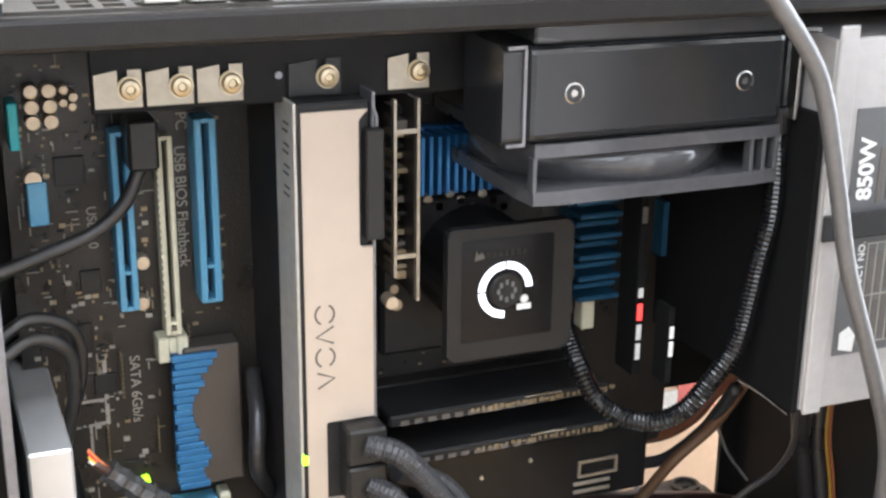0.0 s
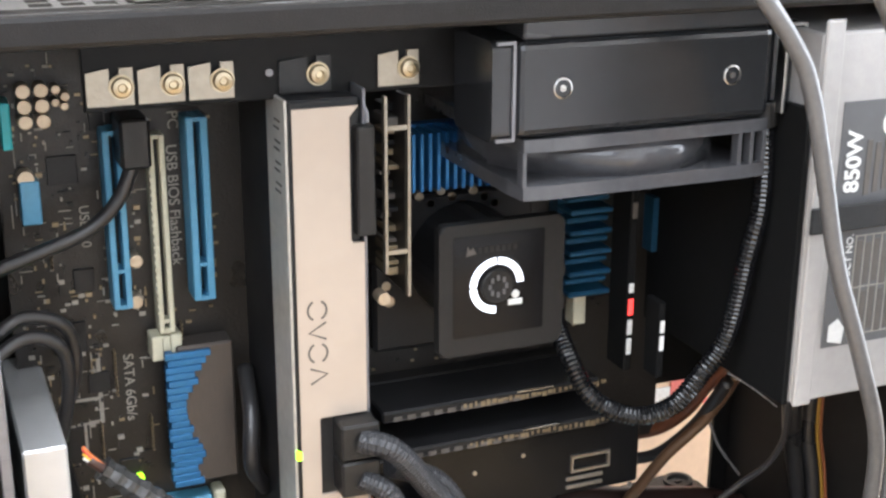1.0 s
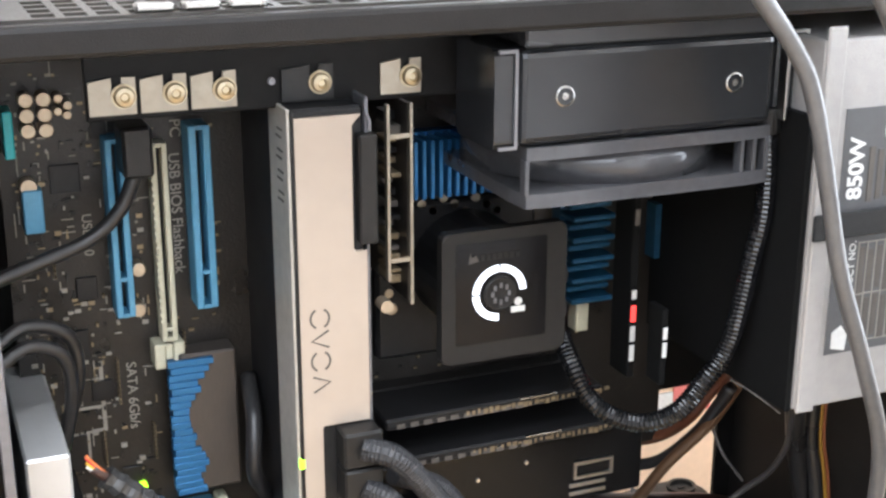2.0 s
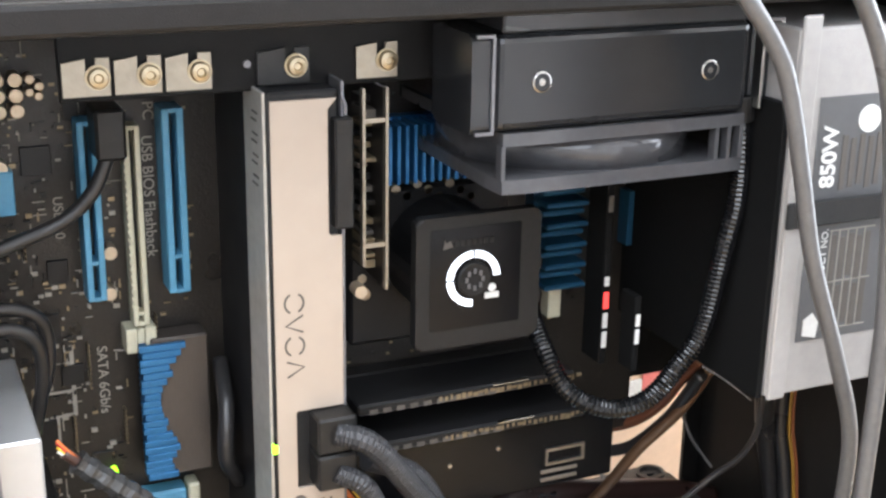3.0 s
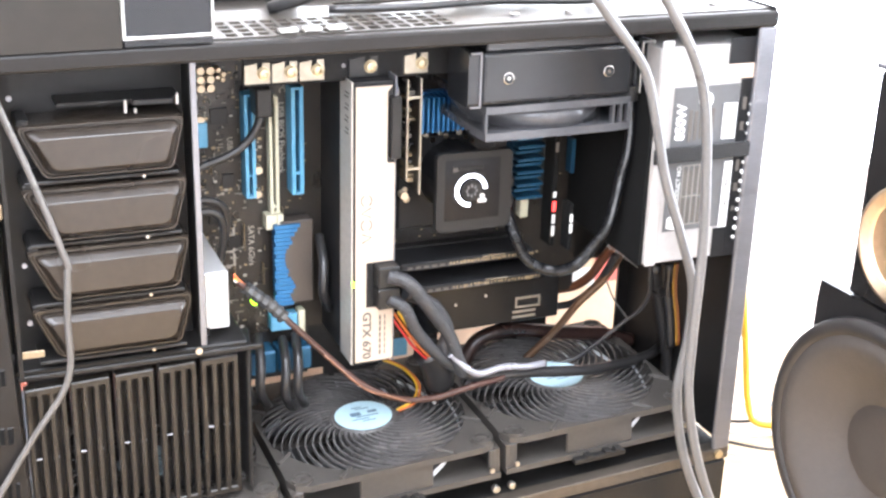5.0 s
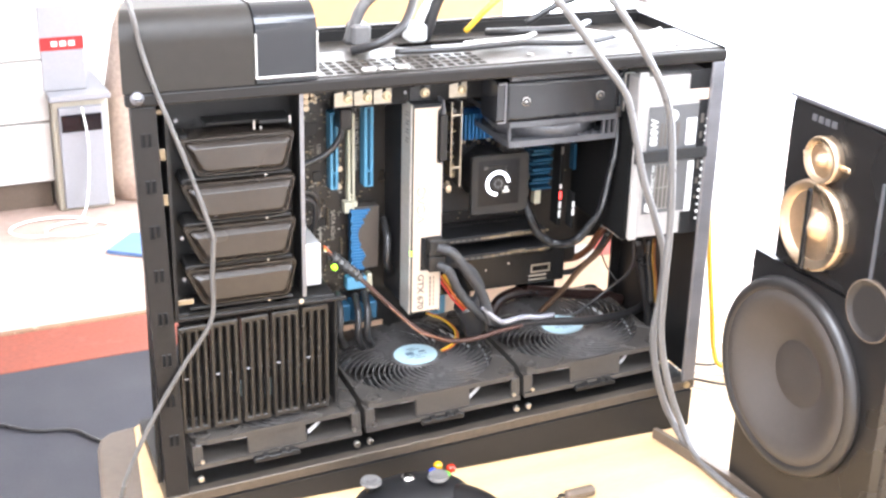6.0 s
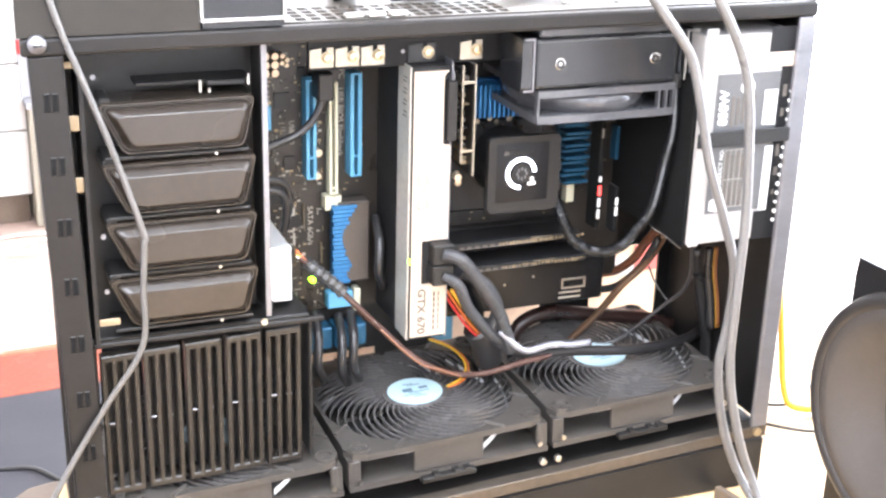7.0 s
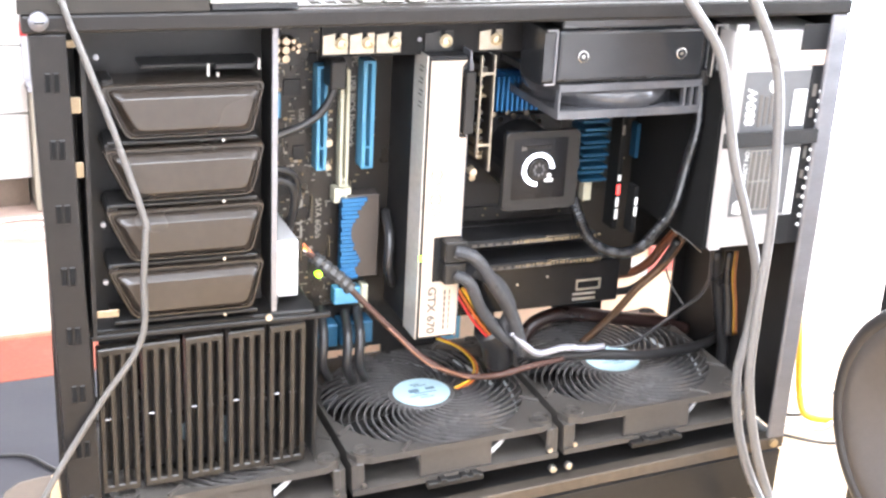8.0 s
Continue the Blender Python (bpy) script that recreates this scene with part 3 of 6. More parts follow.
def case_fan(cx, cy=0.100, zt=0.141, first=True):
    """Large case fan: square frame, spiral grille, hub sticker."""
    t = thing("case_fan", "large black fan with spiral grille and pale blue sticker", "fan", group="fans on the case floor")
    H, zb, R = 0.0885, zt - 0.032, 0.0862
    # top flange with a round opening
    bm = bmesh.new()
    n = 64
    sq = []
    for k in range(n):
        a = 2 * math.pi * k / n
        c, s = math.cos(a), math.sin(a)
        m = H / max(abs(c), abs(s))
        m = min(m, H * 1.34)
        sq.append((c * m, s * m))
    for z0, z1 in ((zt - 0.0055, zt),):
        o0 = [bm.verts.new((x, y, z0)) for x, y in sq]
        o1 = [bm.verts.new((x, y, z1)) for x, y in sq]
        i0 = [bm.verts.new((R * math.cos(2 * math.pi * k / n), R * math.sin(2 * math.pi * k / n), z0)) for k in range(n)]
        i1 = [bm.verts.new((R * math.cos(2 * math.pi * k / n), R * math.sin(2 * math.pi * k / n), z1)) for k in range(n)]
        for k in range(n):
            j = (k + 1) % n
            bm.faces.new((o0[k], o0[j], o1[j], o1[k]))
            bm.faces.new((o1[k], o1[j], i1[j], i1[k]))
            bm.faces.new((i1[k], i1[j], i0[j], i0[k]))
            bm.faces.new((i0[k], i0[j], o0[j], o0[k]))
    ob = part("flange", bm, FRAMEPLASTIC, t)
    bm = box(-H, H, -H, H, zb, zb + 0.005)
    part("lower_flange", bm, FRAMEPLASTIC, t)
    # side walls with gaps through which the blades show
    for sx in (-1, 1):
        part("corner_wall", box(sx * H - 0.004 * (sx > 0), sx * H + 0.004 * (sx < 0), -H + 0.002, H - 0.002, zb + 0.005, zt - 0.0055), FRAMEPLASTIC, t)
    part("front_wall", box(-0.032, 0.030, -H + 0.002, -H + 0.006, zb + 0.005, zt - 0.0055, 0.0008), FRAMEPLASTIC, t)
    for a, b in ((-0.085, -0.078), (0.079, 0.085)):
        part("front_wall", box(a, b, -H + 0.002, -H + 0.006, zb + 0.005, zt - 0.0055, 0.0008), FRAMEPLASTIC, t)
    # impeller
    imp = part("impeller", cyl((0, 0, zb + 0.006), "z", 0.027, 0.018, 32), IMPELLER, t, "dark impeller with blade tips coloured as if lit", smooth=False)
    for k in range(9):
        bm = bmesh.new()
        a0 = 2 * math.pi * k / 9
        rows = []
        for j in range(7):
            r = 0.024 + (R - 0.004 - 0.024) * j / 6
            rows.append([bm.verts.new((r * math.cos(a0 + 0.62 * i / 4 + 0.25 * j / 6), r * math.sin(a0 + 0.62 * i / 4 + 0.25 * j / 6), zb + 0.008 + 0.014 * i / 4)) for i in range(5)])
        for p, q in zip(rows, rows[1:]):
            for i in range(4):
                bm.faces.new((p[i], p[i + 1], q[i + 1], q[i]))
        part("blade", bm, IMPELLER, imp, smooth=True)
        # strip at the blade's end, its lit look painted on
        bm = bmesh.new()
        lo = [bm.verts.new(((R - 0.0035) * math.cos(a0 + 0.62 * i / 4 + 0.25), (R - 0.0035) * math.sin(a0 + 0.62 * i / 4 + 0.25), zb + 0.0065 + 0.013 * i / 4)) for i in range(5)]
        hi = [bm.verts.new((v.co.x, v.co.y, v.co.z + 0.0055)) for v in lo]
        for i in range(4):
            bm.faces.new((lo[i], lo[i + 1], hi[i + 1], hi[i]))
        part("blade_tip", bm, LIT_BLADETIP, imp, "blade tip coloured as if lit", smooth=True)
    # spiral grille: curved vanes that stand on edge
    bm = bmesh.new()
    nv = 38
    for k in range(nv):
        a0 = 2 * math.pi * k / nv
        pts = []
        for j in range(9):
            u = j / 8
            r = 0.026 + (R - 0.0245) * u
            a = a0 + 1.25 * u ** 1.1
            pts.append((r, a))
        prev = None
        for r, a in pts:
            c, s = math.cos(a), math.sin(a)
            th = 0.0010
            tx, ty = -s * th, c * th
            vs = [bm.verts.new((r * c + tx, r * s + ty, zt - 0.0005)), bm.verts.new((r * c - tx, r * s - ty, zt - 0.0005)),
                  bm.verts.new((r * c - tx, r * s - ty, zt - 0.0032)), bm.verts.new((r * c + tx, r * s + ty, zt - 0.0032))]
            if prev:
                for i in range(4):
                    bm.faces.new((prev[i], prev[(i + 1) % 4], vs[(i + 1) % 4], vs[i]))
            prev = vs
    g = part("grille", bm, FANPLASTIC, t, "spiral grille of thin curved vanes")
    part("hub", lathe([(0.0285, zt - 0.008), (0.0285, zt - 0.0005), (0.0275, zt + 0.0003), (0.026, zt + 0.0004)], (0, 0, 0), (0, 0, 1), 40), FANPLASTIC, t)
    st = part("sticker", cyl((0, 0, zt + 0.0004), "z", 0.0245, 0.0004, 40), STICKER, t, "pale blue round sticker")
    # print on the sticker: plain bars
    random.seed(5)
    for r0, c0, w, h in ((-0.010, 0.002, 0.012, 0.0013), (-0.006, -0.004, 0.016, 0.0013), (-0.002, 0.003, 0.020, 0.0013), (0.003, -0.006, 0.009, 0.006), (0.004, 0.009, 0.008, 0.004), (0.011, 0.002, 0.012, 0.0012), (0.014, -0.002, 0.009, 0.0012)):
        part("print_bar", box(c0 - w / 2, c0 + w / 2, r0 - h / 2, r0 + h / 2, zt + 0.0008, zt + 0.001), STICKERINK, st)
    for sx in (-1, 1):
        for sy in (-1, 1):
            c = (sx * 0.0765, sy * 0.0765, zt)
            part("corner_ring", lathe([(0.0092, -0.002), (0.0092, 0.0024), (0.0070, 0.0024), (0.0064, -0.0018)], c, (0, 0, 1), 24), FRAMEPLASTIC, t)
            part("corner_rib", box(sx * 0.0765 - 0.002, sx * 0.0765 + 0.002, sy * 0.0765 - 0.001, sy * 0.0765 + 0.001, zt, zt + 0.0012), FRAMEPLASTIC, t)
            a = math.atan2(sy, sx)
            for da in (-0.32, 0.32):
                c2 = Vector((math.cos(a + da) * 0.0895, math.sin(a + da) * 0.0895, zt + 0.0005))
                d = Vector((math.cos(a), math.sin(a), 0)) * 0.011
                part("corner_rib", tube([c2 - d * 0.6, c2, c2 + d], 0.0017, 6, 2), FRAMEPLASTIC, t)
    for x in (-0.0800, 0.0800):
        part("screw", cyl((x, -H - 0.001, zb + 0.0095), (0, -1, 0), 0.0022, 0.002, 12), CHROME, t)
    part("latch", box(-0.028, 0.020, -H - 0.006, -H + 0.001, zb - 0.003, zb + 0.002, 0.0008), PLASTIC, t)
    for x in (-0.018, 0.0, 0.010):
        part("latch", box(x, x + 0.006, -H - 0.007, -H + 0.001, zb + 0.002, zb + 0.0045, 0.0006), PLASTIC, t)
    t.matrix_basis = Matrix.Translation((cx, cy, 0))
    return t


fan = case_fan(0.1584)


def fan_place(x):
    """A fan lies flat on the climbing shelf."""
    return Matrix.Translation((x, 0.100, 0.052 * (x - 0.3384) + 0.0015)) @ Matrix.Translation((0, 0, 0.141)) @ Matrix.Rotation(-math.atan(0.045), 4, "Y") @ Matrix.Translation((0, 0, -0.141))


fan.matrix_basis = fan_place(0.1562)
copy_thing(fan, fan_place(0.3384))
copy_thing(fan, fan_place(0.5206))
for x in (0.0750, 0.2400, 0.2545, 0.4232, 0.4375, 0.6000):
    s = tagged(obj("fan_screw", cyl((x, 0.012, floor_z(x) + 0.0075), (0, -1, 0), 0.0034, 0.005, 16, bev=0.0008), CHROME, smooth=False), "bright dome-headed screw below a fan frame", "screw", group="fan screws")
# ---------------------------------------------------------------- board
YP = 0.1760
board = turned(thing("motherboard", "dark brown circuit board with blue and cream slots", "motherboard"), BOARD)
part("circuit_board", box(0.210, 0.575, YP, YP + 0.002, 0.197, 0.452), PCB, board)


def slot(name, xc, z0, z1, yf, w, material, key, label):
    """Expansion slot: a channelled bar with a crossbar at its key and a pull at its foot."""
    bm = bmesh.new()
    box(xc - w / 2, xc - w * 0.16, yf, YP, z0, z1, 0.0005, bm=bm)
    box(xc + w * 0.16, xc + w / 2, yf, YP, z0, z1, 0.0005, bm=bm)
    box(xc - w * 0.16, xc + w * 0.16, yf, YP, z1 - 0.002, z1, bm=bm)
    box(xc - w * 0.16, xc + w * 0.16, yf, YP, z0, z0 + 0.002, bm=bm)
    box(xc - w * 0.16, xc + w * 0.16, yf, YP, key, key + 0.0018, bm=bm)
    s = part(name, bm, material, board, label)
    part("contact_floor", box(xc - w * 0.16, xc + w * 0.16, YP - 0.004, YP - 0.001, z0 + 0.002, z1 - 0.002), CHIP, s)
    return s


slot("expansion_slot", 0.2612, 0.3265, 0.4150, 0.1610, 0.0090, BLUE, 0.3450, "blue expansion slot")
slot("expansion_slot", 0.3010, 0.3262, 0.4185, 0.1600, 0.0105, BLUE, 0.3440, "blue expansion slot")
cs = slot("long_expansion_slot", 0.2822, 0.3095, 0.4105, 0.1650, 0.0078, CREAM, 0.3150, "cream long expansion slot")
bm = box(0.2736, 0.2791, 0.1630, YP, 0.2960, 0.3090, 0.0006)
box(0.2831, 0.2886, 0.1630, YP, 0.2960, 0.3090, 0.0006, bm=bm)
box(0.2791, 0.2831, 0.1645, YP, 0.3000, 0.3080, 0.0006, bm=bm)
part("latch", bm, CREAM, cs, "cream card latch")
for k in range(22):
    part("rib", box(0.2778, 0.2794, 0.1642, 0.1652, 0.320 + k * 0.0038, 0.3212 + k * 0.0038), CREAM, cs)

# chipset heatsink: blue finned edge beside a brown-grey cover
hs = part("chipset_heatsink", box(0.2850, 0.3135, 0.1600, YP, 0.2275, 0.3030, 0.001), HSGREY, board, "brown-grey metal heatsink")
bm = bmesh.new()
random.seed(11)
edge = [0.2985, 0.2960, 0.2935, 0.2900, 0.2915, 0.2885, 0.2860, 0.2850, 0.2848, 0.2852, 0.2860, 0.2880, 0.2870, 0.2900, 0.2920, 0.2935, 0.2915, 0.2890, 0.2900, 0.2920]
for k in range(20):
    z = 0.3010 - k * 0.0037
    box(0.2785 + (0.0012 if k % 3 == 1 else 0), edge[k] + 0.003, 0.1575, 0.1600, z - 0.0033, z, 0.0003, bm=bm)
    box(0.2800, 0.2850, 0.1600, 0.1700, z - 0.0033, z - 0.0012, bm=bm)
tagged(part("finned_edge", bm, BLUEMETAL, hs, "blue anodised fins"), kind="stuff")
part("socket", box(0.2760, 0.3000, 0.164, YP, 0.2010, 0.2165, 0.001), BLUE, board, "blue connector block")
part("socket", box(0.3010, 0.3070, 0.164, YP, 0.196, 0.218, 0.001), CREAM, board, "cream connector clip")
part("socket", box(0.2185, 0.2275, 0.166, YP, 0.3720, 0.3930, 0.0006), BLUE, board, "blue pin header")
part("socket", box(0.2125, 0.2170, 0.160, YP, 0.4100, 0.4320, 0.0006), mat("teal_plastic", (0.02, 0.38, 0.42), 0.35), board, "teal audio jack block")

# capacitors
for x, z, r in [(0.2240 + i * 0.0080, 0.4350 - j * 0.0072, 0.0034) for i in range(2) for j in range(3)] + \
        [(0.2385, 0.4350, 0.0022), (0.2425, 0.4315, 0.0022), (0.2380, 0.4290, 0.0020), (0.2420, 0.4270, 0.0020)] + \
        [(0.2218, 0.3940, 0.0040), (0.2694, 0.3480, 0.0034), (0.2681, 0.3270, 0.0034), (0.4006, 0.3090, 0.0032), (0.3990, 0.3180, 0.0025)]:
    c = part("capacitor", cyl((x, YP, z), (0, -1, 0), r, 0.009, 20, bev=0.0005), CAP, board)
for i in range(9):
    x = 0.412 + i * 0.0062
    part("capacitor", cyl((x, YP, 0.3690 - 0.0035 * (i % 3) - i * 0.0006), (0, -1, 0), 0.0026, 0.008, 16, bev=0.0004), CAP, board)

# chips, headers and small parts, all over the open half of the board
bm, bm2, bm3 = bmesh.new(), bmesh.new(), bmesh.new()
random.seed(3)
for k in range(560):
    x, z = random.uniform(0.214, 0.272) if k % 3 else random.uniform(0.215, 0.31), random.uniform(0.200, 0.445)
    if 0.2570 < x < 0.2690 and 0.248 < z < 0.312 or 0.2420 < x < 0.2530 and 0.340 < z < 0.388 or 0.285 < x < 0.298 and z > 0.33:
        continue
    w, h = random.choice(((0.0010, 0.0020), (0.0016, 0.0009), (0.0026, 0.0014), (0.0012, 0.0012), (0.0006, 0.0040), (0.0034, 0.0005), (0.0030, 0.0022)))
    box(x, x + w, YP - random.uniform(0.0006, 0.0016), YP, z, z + h, bm=(bm, bm2, bm3)[k % 3])
for k in range(160):
    x, z = random.uniform(0.375, 0.555), random.uniform(0.255, 0.445)
    box(x, x + 0.0018, YP - 0.0012, YP, z, z + 0.0011, bm=(bm, bm2)[k % 2])
tagged(part("solder_pad", bm, GOLDPIN, board), kind="stuff")
tagged(part("small_chips", bm2, CHIP, board), kind="stuff")
tagged(part("solder_marks", bm3, SILK, board), kind="stuff")
for x, z, w, h in ((0.232, 0.402, 0.014, 0.014), (0.240, 0.345, 0.010, 0.012), (0.228, 0.318, 0.016, 0.016), (0.243, 0.290, 0.011, 0.011), (0.226, 0.262, 0.013, 0.020), (0.255, 0.240, 0.010, 0.010), (0.253, 0.423, 0.007, 0.010)):
    part("chip", box(x, x + w, YP - 0.0016, YP, z - h, z, 0.0003), CHIP, board)
for x, z, n in ((0.2560, 0.300, 10), (0.2900, 0.3105, 12), (0.2720, 0.262, 8), (0.2470, 0.262, 8), (0.2300, 0.360, 6)):
    b = bmesh.new()
    for k in range(n):
        box(x, x + 0.0008, YP - 0.006, YP, z - k * 0.0025, z - k * 0.0025 + 0.0008, bm=b)
    tagged(part("pin_header", b, GOLDPIN, board), kind="stuff")
for a, b_, c, d in ((0.2475, 0.2495, 0.262, 0.300), (0.236, 0.2475, 0.275, 0.2765), (0.236, 0.2475, 0.262, 0.2632), (0.2390, 0.2405, 0.240, 0.262)):
    part("print_line", box(a, b_, YP - 0.0004, YP, c, d), SILK, board)
random.seed(21)
bm = bmesh.new()
for k in range(60):
    x, z = random.uniform(0.214, 0.272), random.uniform(0.202, 0.445)
    if 0.2540 < x < 0.2690 and 0.240 < z < 0.312 or 0.2380 < x < 0.2530 and 0.330 < z < 0.388:
        continue
    if k % 2:
        box(x, x + 0.0005, YP - 0.0003, YP, z, z + random.uniform(0.004, 0.012), bm=bm)
    else:
        box(x, x + random.uniform(0.003, 0.008), YP - 0.0003, YP, z, z + 0.0005, bm=bm)
tagged(part("print_marks", bm, SILK, board), kind="stuff")
text("print_text", "SATA 6Gb/s", 0.0072, on_front(0.2632, YP - 0.0003, 0.2790, 90), SILK, board)
text("print_text", "USB BIOS Flashback", 0.0075, on_front(0.2910, YP - 0.0003, 0.3720, 90), SILK, board)
text("print_text", "PC", 0.0075, on_front(0.2925, YP - 0.0003, 0.4150, 90), SILK, board)
text("print_text", "USB 3.0", 0.0066, on_front(0.2475, YP - 0.0003, 0.3660, 90), SILK, board)

# blue coolers of the power stage
vrm = part("power_stage_cooler", box(0.4060, 0.4560, 0.168, YP, 0.372, 0.404), BLUEMETAL, board, "blue finned cooler")
for k in range(11):
    part("fin", box(0.4065 + k * 0.0046, 0.4087 + k * 0.0046, 0.149, 0.168, 0.373, 0.4035, 0.0004), BLUEMETAL, vrm)
vrm2 = part("power_stage_cooler", box(0.4990, 0.5250, 0.166, YP, 0.302, 0.361), BLUE_SHADED, board, "blue finned cooler")
for k in range(10):
    part("fin", box(0.4985, 0.5245, 0.149 if k % 2 == 0 else 0.154, 0.166, 0.3035 + k * 0.0059, 0.3065 + k * 0.0059, 0.0008), BLUE_SHADED, vrm2)
vrm3 = part("power_stage_cooler", box(0.5600, 0.5740, 0.166, YP, 0.318, 0.350), BLUE_SHADED, board, "blue finned cooler")
part("socket_frame", box(0.392, 0.485, 0.168, YP, 0.280, 0.366, 0.002), CHIP, board)
part("green_trace", box(0.430, 0.470, YP - 0.0005, YP, 0.2535, 0.2547), mat("olive_print", (0.16, 0.17, 0.02), 0.5), board)
part("clip_light", box(0.5110, 0.5190, 0.166, YP, 0.280, 0.300, 0.0006), CREAM, board)


def memory_module(z, x0, x1, y0=0.128):
    t = thing("memory_module", "black memory module lying in its board socket", "memory module", group="memory modules")
    turned(t, BOARD)
    part("spreader", box(x0, x1, y0, 0.166, z - 0.0045, z + 0.0015, 0.001), CHIP, t)
    part("socket", box(x0 - 0.006, x1 + 0.006, 0.164, YP, z - 0.0055, z + 0.0025, 0.0008), PLASTIC, t)
    part("clip", box(x0 + 0.076, x0 + 0.098, y0 - 0.0006, y0 + 0.002, z + 0.0002, z + 0.0016, 0.0003), CHROME, t, "bright metal strip")
    for k in range(10):
        part("contact", box(x0 + 0.006 + k * 0.0075, x0 + 0.0105 + k * 0.0075, y0 - 0.0004, y0 + 0.001, z - 0.0040, z - 0.0015), PRINT_GREY, t)
    b = bmesh.new()
    random.seed(int(z * 1000))
    for k in range(26):
        xx = x0 + 0.045 + k * 0.0033
        box(xx, xx + random.uniform(0.001, 0.003), y0 - 0.0005, y0 + 0.001, z - 0.004 + random.uniform(0, 0.002), z - 0.0012 + random.uniform(0, 0.001), bm=b)
    tagged(part("contact_row", b, GOLDPIN, t), kind="stuff")
    return t


memory_module(0.2625, 0.382, 0.508)
memory_module(0.2395, 0.386, 0.516)
low = thing("slot_cover", "black card cover with small bright rivets", "cover plate")
turned(low, BOARD @ Matrix.Translation((-0.010, 0, 0.0165)))
part("plate", box(0.372, 0.5485, 0.133, 0.136, 0.176, 0.2180, 0.001), COVERBLACK, low)
bm = box(0.5045, 0.5290, 0.1315, 0.133, 0.1985, 0.2003)
box(0.5045, 0.5290, 0.1315, 0.133, 0.1900, 0.1915, bm=bm)
box(0.5045, 0.5058, 0.1315, 0.133, 0.1915, 0.1985, bm=bm)
box(0.5275, 0.5290, 0.1315, 0.133, 0.1915, 0.1985, bm=bm)
part("badge_frame", bm, CHROME, low)
for x, z in ((0.4460, 0.2010), (0.4750, 0.2060), (0.4340, 0.1830)):
    part("rivet", cyl((x, 0.133, z), (0, -1, 0), 0.0012, 0.001, 10), CHROME, low)
for z in (0.1850, 0.1800):
    part("strip", box(0.5020, 0.5250, 0.1318, 0.133, z, z + 0.0022, 0.0003), CHROME, low)

# diagnostic lights on a dark card
lights = thing("diagnostic_light_bar", "slim black bar with pale segments and a red diode", "indicator lights")
turned(lights, BOARD @ Matrix.Translation((-0.0107, 0, 0.0088)))
part("bar", box(0.5350, 0.5395, 0.1305, 0.150, 0.255, 0.362, 0.0006), SLOTDARK, lights)
for z0, z1, m in ((0.3010, 0.3065, LABELWHITE), (0.2880, 0.2975, GLOWRED), (0.2765, 0.2855, LABELWHITE), (0.2650, 0.2745, LABELWHITE), (0.3430, 0.3520, PRINT_GREY)):
    part("segment", box(0.5357, 0.5388, 0.1295, 0.1305, z0, z1, 0.0004), m, lights)
part("bar", box(0.5375, 0.5412, 0.1010, 0.115, 0.262, 0.305, 0.0006), SLOTDARK, lights)
for z0, z1 in ((0.2760, 0.2830), (0.2660, 0.2745)):
    part("segment", box(0.5380, 0.5407, 0.1000, 0.1010, z0 + 0.012, z1 + 0.012, 0.0004), LABELWHITE, lights)
led = turned(thing("board_light", "small lit green diode on the board", "indicator light"), BOARD)
part("diode", lathe([(0.0001, 0.0075), (0.0022, 0.0065), (0.003, 0.004), (0.003, 0.0)][::-1], (0.2640, YP, 0.2282), (0, -1, 0), 14), GLOWGREEN, led, smooth=True)

# ---------------------------------------------------------------- slot brackets


def bracket(x, black=False, width=0.0182):
    t = thing("slot_bracket", "black slot bracket with gold screw" if black else "bare zinc slot bracket with gold screw", "slot bracket", group="slot brackets")
    z0, z1 = 0.4475, 0.4625
    bm = prism([(-width * 0.75, z0), (width * 0.27, z0), (width * 0.27, z1), (-0.0005, z1), (-0.0005, z1 - 0.005), (-0.0045, z1 - 0.005), (-0.0045, z1), (-width * 0.75, z1 - 0.0015)][::-1], (x, 0.0650, 0), (1, 0, 0), (0, 0, 1), 0.0013)
    bmesh.ops.recalc_face_normals(bm, faces=bm.faces)
    part("tab", bm, BRACKET_BLACK if black else BRACKET, t)
    s = part("screw", lathe([(0.0042, 0.0), (0.0042, 0.0022), (0.0036, 0.0032), (0.0020, 0.0036), (0.0014, 0.0026), (0.0003, 0.0026)], (x, 0.0636, 0.455), (0, -1, 0), 20), BRASS, t, "gold-coloured screw", smooth=False)
    part("washer", cyl((x, 0.0636, 0.455), (0, -1, 0), 0.0050, 0.0008, 20), BRASS, s)
    return t


for k in (-4, -3, -2, 2):
    bracket(0.33 + k * 0.02032)
bracket(0.33, True, 0.022)
RAILBLACK = mat("rail_black_paint", (0.008, 0.0078, 0.0078), 0.45, 0, 0.25, 30, 0.2, 1200, spec=0.12)
part("slot_rail", box(0.2340, 0.40, 0.0655, 0.0690, 0.4450, 0.4815, 0.0005), RAILBLACK, case)
part("slot_rail_screw", cyl((0.3095, 0.0655, 0.4565), (0, -1, 0), 0.0016, 0.0012, 10), GUNMETAL, case)

